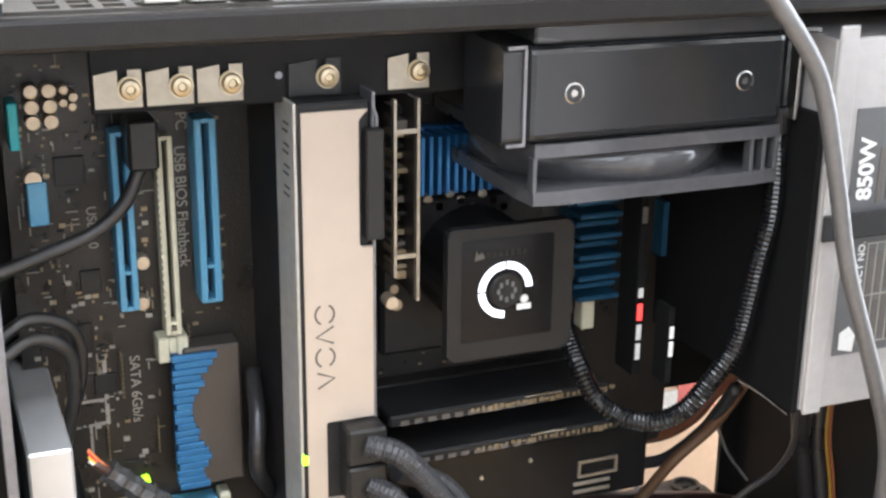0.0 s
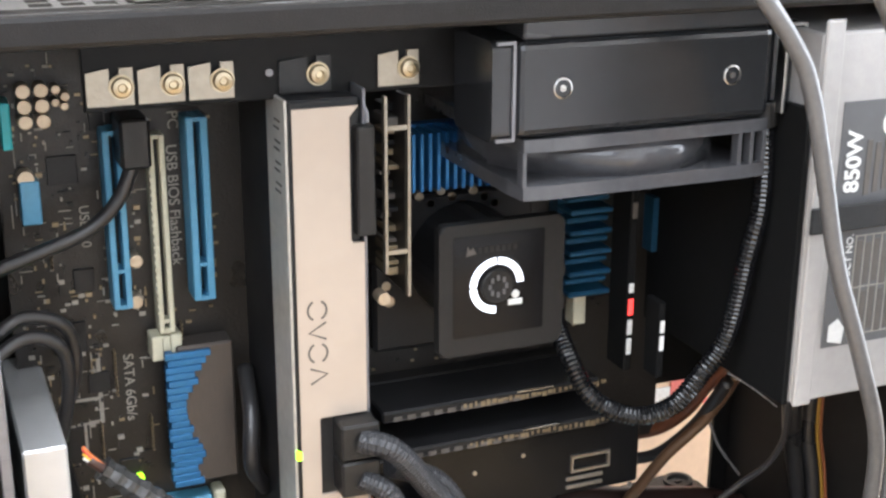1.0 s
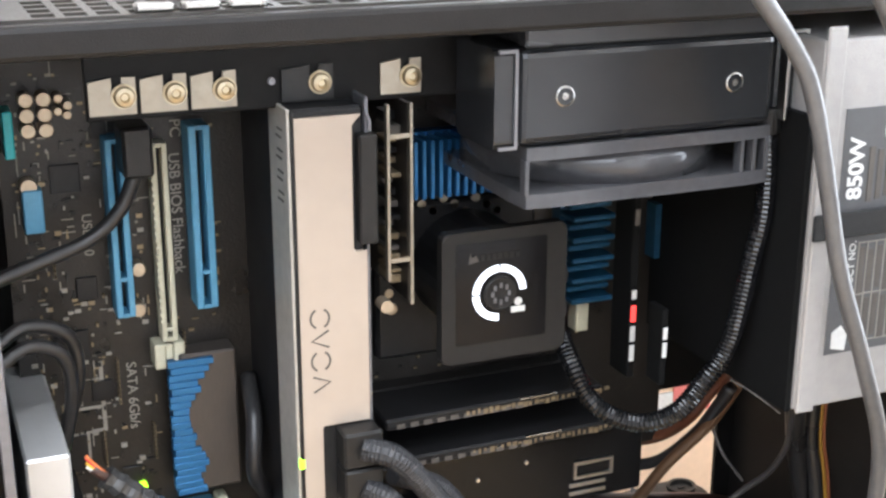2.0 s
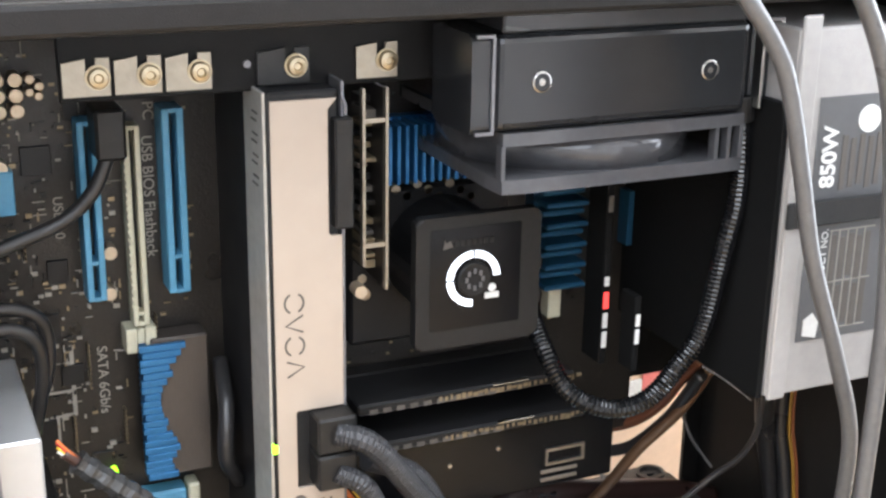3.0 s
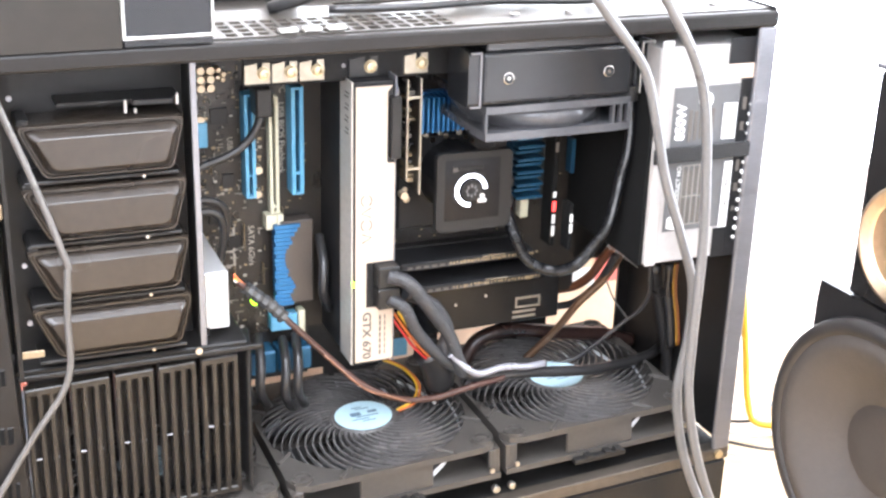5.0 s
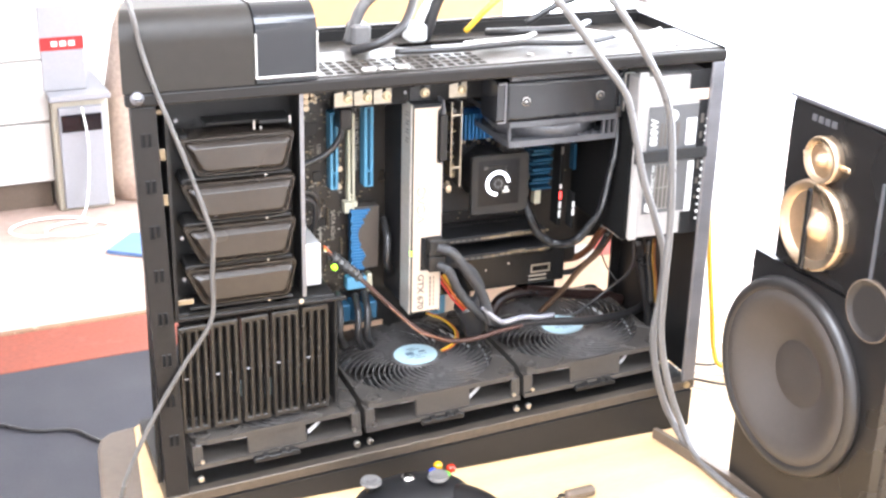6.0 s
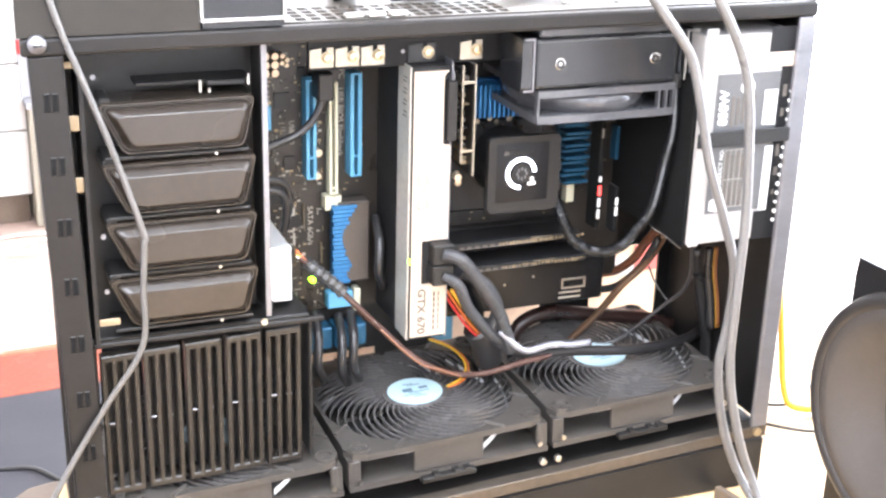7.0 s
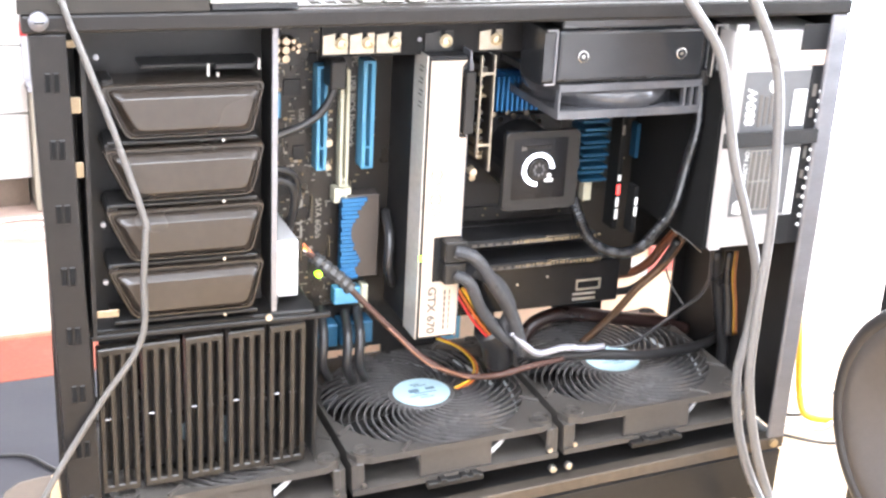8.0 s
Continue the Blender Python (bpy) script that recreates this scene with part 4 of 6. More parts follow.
# ---------------------------------------------------------------- graphics card
gpu = thing("graphics_card", "graphics card with satin silver top plate and dark sides", "graphics card")
part("shroud", box(0.3128, 0.3445, 0.0515, 0.1640, 0.2170, 0.4465, 0.0012), CHIP, gpu)
bm = prism([(0.3140, 0.2200), (0.3448, 0.2200), (0.3448, 0.2660), (0.3235, 0.2660), (0.3228, 0.2668), (0.3228, 0.3032), (0.3235, 0.3040), (0.3448, 0.3040), (0.3448, 0.3835), (0.3400, 0.3835), (0.3388, 0.3850), (0.3388, 0.4385), (0.3400, 0.4400), (0.3430, 0.4432), (0.3140, 0.4432)][::-1], (0, 0.0512, 0), (1, 0, 0), (0, 0, 1), 0.0018)
bmesh.ops.recalc_face_normals(bm, faces=bm.faces)
plate = part("top_plate", bm, WHITEPLATE, gpu, "satin silver plate")
part("side_plate", box(0.3112, 0.3128, 0.0510, 0.0790, 0.2175, 0.4470, 0.0004), GPUSIDE, gpu, "brushed grey side plate")
part("edge_line", box(0.3126, 0.3139, 0.0493, 0.0515, 0.2175, 0.4465, 0.0002), CHIP, gpu)
part("backplate", box(0.3449, 0.3464, 0.0500, 0.1640, 0.2170, 0.4500, 0.0004), GUNMETAL, gpu, "thin grey back edge")
part("bridge_cap", box(0.3408, 0.3490, 0.0455, 0.0560, 0.3870, 0.4350, 0.0008), PLASTIC, gpu, "black plastic bridge cap")
part("power_recess", box(0.3230, 0.3447, 0.0508, 0.0600, 0.2662, 0.3038), CHIP, gpu)
for z0, z1 in ((0.2680, 0.2850), (0.2860, 0.3030)):
    part("power_plug", box(0.3290, 0.3470, 0.0380, 0.0520, z0, z1, 0.0010), PLASTIC, gpu)
part("clip", tube([(0.3450, 0.0490, 0.4460), (0.3452, 0.0485, 0.4430), (0.3462, 0.0480, 0.4400), (0.3462, 0.0480, 0.4360)], 0.0007, 6), GUNMETAL, gpu)
part("lit_mark", box(0.3117, 0.3139, 0.0490, 0.0520, 0.2850, 0.2895, 0.0003), GLOWGREEN, gpu, "lit green mark")
text("model_text", "GTX 670", 0.0094, on_front(0.3232, 0.0493, 0.2425, 90) @ Matrix.Diagonal((1.12, 1, 1, 1)), PRINT_GREY, plate, bold=0.0003)


def stroke(points, w, parent, y=0.0493, material=PRINT_GREY, name="logo_stroke"):
    """A flat printed stroke along points on a front face."""
    bm = bmesh.new()
    pts = [Vector((p[0], p[1])) for p in points]
    prev = None
    for i, p in enumerate(pts):
        d = (pts[min(i + 1, len(pts) - 1)] - pts[max(i - 1, 0)]).normalized()
        n = Vector((-d.y, d.x)) * w / 2
        quad = [bm.verts.new((p.x + n.x, y, p.y + n.y)), bm.verts.new((p.x - n.x, y, p.y - n.y)), bm.verts.new((p.x - n.x, y + 0.0003, p.y - n.y)), bm.verts.new((p.x + n.x, y + 0.0003, p.y + n.y))]
        if prev:
            for k in range(4):
                bm.faces.new((prev[k], prev[(k + 1) % 4], quad[(k + 1) % 4], quad[k]))
        prev = quad
    return part(name, bm, material, parent)


def logo(cx, cz, s, parent, y):
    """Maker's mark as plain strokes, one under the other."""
    def at(u, v):
        return cx + u * s, cz + v * s

    def bow(u, v, w, h):
        """An upright arc: w is how far it bulges, h its height."""
        return [at(u + w * math.cos(radians(-62 + 124 * k / 10)), v + h / 2 * math.sin(radians(-62 + 124 * k / 10)) / math.sin(radians(62))) for k in range(11)]
    t = 0.00095 * s
    for v in (0.0150, -0.0048):
        stroke(bow(0.0004, v, -0.0045, 0.0082), t, parent, y)
        stroke(bow(-0.0002, v, 0.0045, 0.0080), t, parent, y)
    stroke([at(0.0040, 0.0092), at(-0.0038, 0.0048), at(0.0040, 0.0013)], t, parent, y)
    stroke([at(-0.0037, -0.0118), at(0.0042, -0.0150), at(-0.0035, -0.0192)], t, parent, y)


logo(0.3226, 0.3400, 1.0, plate, 0.0492)
for z, h in ((0.2570, 0.004), (0.2520, 0.004), (0.2470, 0.004), (0.2420, 0.004), (0.2370, 0.004), (0.2320, 0.004), (0.2270, 0.004)):
    part("small_print", box(0.3335, 0.3352, 0.0491, 0.0495, z - h / 2, z + h / 2), PRINT_GREY, plate)
    part("small_print", box(0.3378, 0.3388, 0.0491, 0.0495, z - h / 2, z + h / 2), PRINT_GREY, plate)
for k in range(4):
    for dz, y0, y1 in ((0.0022, 0.0575, 0.0655), (-0.0012, 0.0590, 0.0670)):
        part("side_print", box(0.3109, 0.3113, y0, y1, 0.4345 - k * 0.0092 + dz, 0.4354 - k * 0.0092 + dz), PRINT_GREY, gpu)

# second, narrow card
card = thing("sound_card", "narrow expansion card with pale metal rails", "expansion card")
part("circuit_board", box(0.3690, 0.3706, 0.064, 0.165, 0.3520, 0.4430), PCB, card)
for x, z0 in ((0.3583, 0.3640), (0.3690, 0.3520)):
    part("rail", box(x - 0.0007, x + 0.0008, 0.0585, 0.0620, z0, 0.4440, 0.0002), BRACKET, card)
for z in (0.4298, 0.3735):
    part("rung", box(0.3590, 0.3690, 0.0590, 0.0605, z - 0.0010, z + 0.0010), BRACKET, card)
random.seed(8)
for k in range(16):
    z = 0.358 + k * 0.0050
    part("component", box(0.3640, 0.3690, 0.070 + random.uniform(0, 0.012), 0.090, z, z + random.uniform(0.002, 0.004), 0.0003), random.choice((CHIP, GOLDPIN, CHIP, PRINT_GREY)), card)
part("capacitor", cyl((0.3600, 0.075, 0.3490), (0, -1, 0), 0.0030, 0.008, 16), CAP, card)

# ---------------------------------------------------------------- liquid cooler
pump = thing("cooler_pump", "square black cooler pump with a lit white ring", "cpu cooler")
turned(pump, BOARD @ Matrix.Translation((-0.0015, 0, 0.0050)))
bm = prism(round_poly(0.4095, 0.4785, 0.2895, 0.3590, 0.004), (0, 0.1225, 0), (1, 0, 0), (0, 0, 1), 0.0065, bev=0.0015)
part("rim", bm, PUMPRIM, pump)
part("body", cyl((0.444, 0.128, 0.3242), "y", 0.031, 0.040, 32), CHIP, pump)
bm = prism(round_poly(0.4170, 0.4670, 0.2995, 0.3530, 0.001), (0, 0.1165, 0), (1, 0, 0), (0, 0, 1), 0.0010)
part("face", bm, PUMPGLASS, pump, "glossy black face")
RX, RZ = 0.4406, 0.3256
for a0, a1, m in ((92, 178, GLOWWHITE), (182, 268, GLOWWHITE), (2, 88, GLOWWHITE)):
    bm = bmesh.new()
    prev = None
    for k in range(13):
        a = radians(a0 + (a1 - a0) * k / 12)
        q = [bm.verts.new((RX + r * math.cos(a), y, RZ + r * math.sin(a))) for r, y in ((0.0112, 0.1150), (0.0148, 0.1150), (0.0148, 0.1158), (0.0112, 0.1158))]
        if prev:
            for j in range(4):
                bm.faces.new((prev[j], prev[(j + 1) % 4], q[(j + 1) % 4], q[j]))
        prev = q
    part("ring_segment", bm, m, pump, "lit white ring segment")
part("figure_mark", cyl((RX + 0.0105, 0.1158, RZ - 0.0060), (0, -1, 0), 0.0022, 0.0008, 14), LABELWHITE, pump)
part("figure_mark", box(RX + 0.0065, RX + 0.0145, 0.1150, 0.1158, RZ - 0.0118, RZ - 0.0085, 0.0003), LABELWHITE, pump)
part("button", lathe([(0.0090, 0.0), (0.0090, 0.0016), (0.0082, 0.0022), (0.0003, 0.0016)], (RX, 0.1155, RZ), (0, -1, 0), 28), PUMPRIM, pump)
for k in range(8):
    a = 2 * math.pi * k / 8
    part("button_vane", box(RX + 0.0045 * math.cos(a) - 0.0008, RX + 0.0045 * math.cos(a) + 0.0008, 0.1130, 0.1140, RZ + 0.0045 * math.sin(a) - 0.0014, RZ + 0.0045 * math.sin(a) + 0.0014, 0.0002), GUNMETAL, pump)
for k in range(7):
    part("name_bar", box(0.4300 + k * 0.0032, 0.4322 + k * 0.0032, 0.1150, 0.1156, 0.3435, 0.3465), PUMPRIM, pump)
part("name_mark", prism([(0.4235, 0.3425), (0.4290, 0.3435), (0.4275, 0.3470), (0.4255, 0.3455), (0.4245, 0.3480)], (0, 0.1156, 0), (1, 0, 0), (0, 0, 1), 0.0006), PRINT_GREY, pump)
for z in (0.303, 0.322):
    part("hose_joint", cyl((0.478, 0.142, z), "x", 0.007, 0.012, 16), PLASTIC, pump)

rad = thing("radiator", "black radiator with bright screws fixed under the roof", "radiator", (-0.0030, 0, 0.0056))
bm = box(0.4045, 0.5310, 0.0200, 0.1560, 0.4240, 0.4650, 0.0038, seg=3)
part("tank", bm, RADBLACK, rad)
part("top_flange", box(0.4080, 0.5300, 0.0210, 0.1550, 0.4652, 0.4745, 0.0010), mat("satin_flange_paint", (0.055, 0.056, 0.060), 0.3, 0.2, 0.15, 12, 0.1, 1200), rad)
bm = prism(round_poly(0.020, 0.060, 0.4235, 0.4655, 0.004), (0.3935, 0, 0), (0, 1, 0), (0, 0, 1), 0.0100, bev=0.0012)
part("end_cap", bm, RADBLACK, rad)
bm = bmesh.new()
for a, b in ((0.4238, 0.4252), (0.4640, 0.4654)):
    box(0.3950, 0.4034, 0.0186, 0.0200, a, b, bm=bm)
box(0.4022, 0.4036, 0.0186, 0.0200, 0.4252, 0.4640, bm=bm)
part("end_rim", bm, GUNMETAL, rad, "worn bright rim")
part("end_cap", box(0.5350, 0.5505, 0.0260, 0.1500, 0.4250, 0.4655, 0.0025, seg=2), RADBLACK, rad)
bm = box(0.5372, 0.5387, 0.0195, 0.0260, 0.4250, 0.4655, 0.0003)
box(0.5485, 0.5503, 0.0225, 0.0260, 0.4250, 0.4655, 0.0003, bm=bm)
box(0.5387, 0.5485, 0.0225, 0.0260, 0.4638, 0.4655, 0.0003, bm=bm)
part("end_rim", bm, CHROME, rad, "bright rim")
for x in (0.4257, 0.5092):
    s = part("screw", lathe([(0.0045, 0.0), (0.0044, 0.0008), (0.0039, 0.0010), (0.0036, 0.0003), (0.0003, 0.0003)], (x, 0.0200, 0.4445), (0, -1, 0), 24), CHROME, rad, "bright ring screw")
    part("screw_core", cyl((x, 0.0200, 0.4445), (0, -1, 0), 0.0036, 0.0005, 20), RADBLACK, s)
    part("hex_socket", cyl((x, 0.0195, 0.4445), (0, -1, 0), 0.0016, 0.0004, 6), CHROME, s)
# fan below the radiator, frame of smoky plastic
rf = thing("radiator_fan", "smoky grey square fan under the radiator", "fan", (-0.0030, 0, 0.0052))
xa, xb, ya, yb = 0.4080, 0.5330, 0.0200, 0.1450
for z0, z1 in ((0.4180, 0.4236), (0.3970, 0.4032)):
    bm = bmesh.new()
    n = 48
    cx, cy, R = (xa + xb) / 2, (ya + yb) / 2, 0.0585
    o = [[], [], [], []]
    for k in range(n):
        a = 2 * math.pi * k / n
        c, s_ = math.cos(a), math.sin(a)
        m = min(0.0625 / max(abs(c), abs(s_)), 0.0625 * 1.38)
        for q, (r, z) in enumerate(((m, z0), (m, z1), (R, z1), (R, z0))):
            o[q].append(bm.verts.new((cx + c * r, cy + s_ * r, z)))
    for k in range(n):
        j = (k + 1) % n
        for q in range(4):
            bm.faces.new((o[q][k], o[q][j], o[(q + 1) % 4][j], o[(q + 1) % 4][k]))
    part("flange", bm, TRANSLUCENT, rf)
bm = bmesh.new()
for k in range(40):
    a = 2 * math.pi * k / 40
    b = 2 * math.pi * (k + 1) / 40
    vs = [bm.verts.new((cx + 0.0605 * math.cos(t), cy + 0.0605 * math.sin(t), z)) for t, z in ((a, 0.4030), (b, 0.4030), (b, 0.4182), (a, 0.4182))]
    bm.faces.new(vs)
bmesh.ops.remove_doubles(bm, verts=bm.verts, dist=1e-5)
bmesh.ops.solidify(bm, geom=list(bm.faces), thickness=0.0015)
part("drum", bm, TRANSLUCENT, rf, smooth=True)
for x in (0.4095, 0.5170, 0.5235, 0.5300):
    part("strut", box(x - 0.0010, x + 0.0010, 0.0205, 0.0260, 0.4030, 0.4182, 0.0003), TRANSLUCENT, rf)
part("hub", cyl((cx, cy, 0.4000), "z", 0.020, 0.018, 24), CHIP, rf)
for k in range(7):
    a = 2 * math.pi * k / 7
    d = Vector((math.cos(a), math.sin(a), 0))
    e = Vector((-d.y, d.x, 0))
    c0 = Vector((cx, cy, 0.410))
    bm = bmesh.new()
    vs = [bm.verts.new(c0 + d * r + e * t + Vector((0, 0, z))) for r, t, z in ((0.020, -0.008, -0.006), (0.055, -0.016, -0.006), (0.055, 0.014, 0.006), (0.020, 0.007, 0.006))]
    bm.faces.new(vs)
    bmesh.ops.solidify(bm, geom=list(bm.faces), thickness=0.001)
    part("blade", bm, CHIP, rf)
# corrugated hoses
hose = thing("coolant_hose", "corrugated black hose looping from radiator to pump", "hose", (-0.0040, 0, 0.0060))
part("hose", tube([(0.5360, 0.0300, 0.4300), (0.5390, 0.0300, 0.3980), (0.5385, 0.0300, 0.3760), (0.5350, 0.0310, 0.3560), (0.5300, 0.0360, 0.3130), (0.5190, 0.0400, 0.2920), (0.5050, 0.0430, 0.2760), (0.4860, 0.0480, 0.2720), (0.4690, 0.0580, 0.2800), (0.4640, 0.0740, 0.2960), (0.4680, 0.0980, 0.3080), (0.4800, 0.1200, 0.3100), (0.4840, 0.1400, 0.3050)], 0.0044, 12, 6, ribs=0.0007, pitch=0.0023), RUBBER, hose)
part("end_fitting", cyl((0.5360, 0.0300, 0.4290), (0.08, 0, -1), 0.0062, 0.012, 18, bev=0.0006), PLASTIC, hose)
part("end_fitting", cyl((0.4836, 0.1340, 0.3065), (0.1, 0.9, -0.2), 0.0062, 0.012, 18, bev=0.0006), PLASTIC, hose)

# ---------------------------------------------------------------- power supply
psu = thing("power_supply", "grey steel power supply with a dark rating label", "power supply", (-0.0090, -0.0085, 0.0125))
part("body", box(0.5515, 0.6400, 0.0135, 0.165, 0.2795, 0.4560, 0.0010), PSUGREY, psu)
# Flat black sheet added over the left side of the body.
part("left_side_sheet", box(0.5480, 0.5513, 0.0155, 0.170, 0.2785, 0.4225, 0.0005), SLOTDARK, psu, "black sheet over the left side")
part("fold", box(0.5515, 0.5615, 0.0112, 0.0135, 0.2785, 0.4620, 0.0008), PSUGREY, psu)
part("seam", box(0.5616, 0.5624, 0.0132, 0.0135, 0.2785, 0.4620), SLOTDARK, psu)
lb = part("rating_label", box(0.5660, 0.6255, 0.0130, 0.0135, 0.3060, 0.4245), PSULABEL, psu, "dark rating label with pale print")
text("rating_text", "850W", 0.0115, on_front(0.5740, 0.0127, 0.3965, -90), LABELWHITE, lb, bold=0.0003)
text("rating_text", "PRODUCT NO.", 0.0052, on_front(0.5765, 0.0127, 0.3440, -90), LABELWHITE, lb)
part("maker_mark", prism([(0.5690, 0.3090), (0.5770, 0.3070), (0.5780, 0.3150), (0.5740, 0.3200), (0.5690, 0.3170)], (0, 0.0130, 0), (1, 0, 0), (0, 0, 1), 0.0004), LABELWHITE, lb)
part("maker_mark", cyl((0.5950, 0.0130, 0.4130), (0, -1, 0), 0.0065, 0.0004, 20), LABELWHITE, lb)
for i in range(5):
    x = 0.5810 + i * 0.0050
    for z0, z1 in ((0.3110, 0.3340), (0.3350, 0.3580), (0.3800, 0.4060)):
        part("print_bar", box(x, x + 0.0028, 0.0126, 0.0130, z0 + 0.001 * (i % 3), z1 - 0.0015 * (i % 2)), PRINT_GREY, lb)
    part("print_line", box(x - 0.0012, x - 0.0006, 0.0126, 0.0130, 0.3110, 0.3600), SILK, lb)
for z in (0.3105, 0.3345, 0.3600):
    part("print_line", box(0.5795, 0.6060, 0.0126, 0.0130, z, z + 0.0006), SILK, lb)
part("caution_sticker", box(0.6180, 0.6253, 0.0122, 0.0130, 0.3050, 0.3610), LABELWHITE, lb, "white caution sticker")
text("caution_text", "CAUTION!", 0.0058, on_front(0.6216, 0.0119, 0.3330, -90), PRINT_GREY, lb)
part("barcode_sticker", box(0.6120, 0.6240, 0.0122, 0.0130, 0.3800, 0.4090), LABELWHITE, lb, "white sticker")
part("strap", box(0.5500, 0.6384, 0.0085, 0.0105, 0.3650, 0.3775, 0.0008), mat("black_strap", (0.015, 0.015, 0.015), 0.9, bump=0.8, bscale=2500), psu, "black fabric strap")
part("seal_sticker", box(0.6110, 0.6385, 0.0122, 0.0135, 0.4285, 0.4400, 0.0003), mat("tan_sticker", (0.55, 0.42, 0.33), 0.5), psu, "tan seal sticker")
part("side_window", box(0.6260, 0.6398, 0.0124, 0.0134, 0.2790, 0.4280), CHIP, psu)
part("side_window", box(0.6125, 0.6398, 0.0124, 0.0134, 0.4405, 0.4610), CHIP, psu)
part("side_window", box(0.6140, 0.6258, 0.0124, 0.0134, 0.2790, 0.3040), CHIP, psu)
# White discs paint the daylight that comes through the vent holes.
for k in range(15):
    part("vent_daylight_dot", cyl((0.6362 - 0.0002 * k + 0.0003 * (k % 2), 0.0124, 0.4070 - k * 0.0080), (0, -1, 0), (0.0013, 0.0018, 0.0015)[k % 3], 0.0012, 10), LABELWHITE, psu)
for k in range(6):
    part("print_mark", box(0.6285, 0.6315 + 0.0006 * (k % 2), 0.0119, 0.0124, 0.318 + k * 0.0170, 0.322 + 0.003 * (k % 3) + k * 0.0170), PRINT_GREY, psu)

# ---------------------------------------------------------------- drive behind the plate and cables
ssd = thing("metal_drive", "bare silver metal drive box beside the bays", "drive")
part("body", box(0.1960, 0.2140, 0.0450, 0.1500, 0.2680, 0.3130, 0.0010), mat("bright_aluminium", (0.52, 0.52, 0.515), 0.35, 0.35, 0.06, 20), ssd)
part("notch", box(0.1960, 0.1985, 0.0440, 0.050, 0.2640, 0.2700), CHIP, ssd)


def cable(name, label, pts, r, material, n=10, per=8, group="", ribs=0.0, pitch=0.004, cat="cable"):
    return tagged(obj(name, tube(pts, r, n, per, ribs=ribs, pitch=pitch), material, smooth=(ribs == 0)), label, cat, group)


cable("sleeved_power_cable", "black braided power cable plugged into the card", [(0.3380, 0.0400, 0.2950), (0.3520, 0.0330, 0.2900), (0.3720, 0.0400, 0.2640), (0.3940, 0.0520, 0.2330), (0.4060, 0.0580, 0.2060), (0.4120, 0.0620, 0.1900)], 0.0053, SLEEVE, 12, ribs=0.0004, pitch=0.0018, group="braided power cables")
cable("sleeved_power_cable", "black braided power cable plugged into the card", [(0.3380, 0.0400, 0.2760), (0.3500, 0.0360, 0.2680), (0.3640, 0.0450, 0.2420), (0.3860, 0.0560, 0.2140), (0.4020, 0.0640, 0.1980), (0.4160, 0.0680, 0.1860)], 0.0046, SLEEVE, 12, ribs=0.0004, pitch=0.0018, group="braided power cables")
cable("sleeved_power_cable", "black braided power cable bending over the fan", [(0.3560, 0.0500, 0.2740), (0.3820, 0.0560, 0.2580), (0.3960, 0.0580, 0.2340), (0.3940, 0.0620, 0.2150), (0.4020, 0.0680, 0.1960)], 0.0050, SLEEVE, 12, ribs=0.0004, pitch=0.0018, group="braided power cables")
for k, (m, dx) in enumerate(((CABLEORANGE, 0.0), (CABLEYELLOW, 0.004), (CABLERED, -0.004), (CABLEORANGE, 0.007))):
    cable("thin_wire", "thin coloured wire among the power cables", [(0.3480 + dx, 0.0560, 0.2560), (0.3600 + dx, 0.0600, 0.2380), (0.3740 + dx, 0.0660, 0.2180), (0.3900 + dx, 0.0700, 0.2000)], 0.0013, m, 6, 5, group="thin wires")
cable("flat_black_cable", "thick black cable lying across the fans", [(0.4020, 0.0640, 0.2000), (0.4260, 0.0640, 0.1830), (0.4700, 0.0650, 0.1790), (0.5300, 0.0700, 0.1690), (0.5800, 0.0860, 0.1600), (0.6200, 0.1050, 0.1540), (0.6480, 0.1250, 0.1520)], 0.0048, CABLEBLACK, 12)
cable("foil_wrapped_cable", "cable wrapped in shiny grey film", [(0.3980, 0.0560, 0.2120), (0.4120, 0.0540, 0.1980), (0.4250, 0.0550, 0.1900), (0.4480, 0.0560, 0.1920), (0.4700, 0.0600, 0.1870), (0.4900, 0.0640, 0.1850)], 0.0031, mat("shiny_film", (0.26, 0.26, 0.285), 0.2, 0.4, 0.45, 160, 1.0, 350), 10)
cable("connector_knot", "bundle of black plugs above the fan", [(0.3860, 0.0760, 0.2080), (0.3960, 0.0800, 0.1900), (0.4020, 0.0860, 0.1720)], 0.0130, CABLEBLACK, 12)
cable("brown_cable", "brown and black wire crossing above the fan", [(0.2240, 0.0600, 0.2980), (0.2380, 0.0600, 0.2840), (0.2540, 0.0600, 0.2690), (0.2900, 0.0560, 0.2300), (0.3200, 0.0500, 0.2000), (0.3500, 0.0480, 0.1830), (0.3830, 0.0500, 0.1770), (0.4200, 0.0540, 0.1800), (0.4500, 0.0600, 0.1800)], 0.0026, mat("brown_wire", (0.045, 0.02, 0.014), 0.4), 8)
cable("orange_wire", "orange wire beside the brown cable", [(0.2900, 0.0530, 0.2290), (0.3200, 0.0470, 0.1985), (0.3400, 0.0450, 0.1890), (0.3600, 0.0460, 0.1790)], 0.0010, mat("copper_brown_wire", (0.15, 0.065, 0.035), 0.45), 6)
cable("taped_plug", "plug wrapped in crumpled black tape", [(0.2290, 0.0600, 0.2930), (0.2400, 0.0590, 0.2830), (0.2520, 0.0590, 0.2720), (0.2590, 0.0590, 0.2640)], 0.0048, mat("crumpled_tape", (0.04, 0.04, 0.04), 0.2, 0, 0.3, 90, 1.0, 350), 8, ribs=0.0010, pitch=0.007)
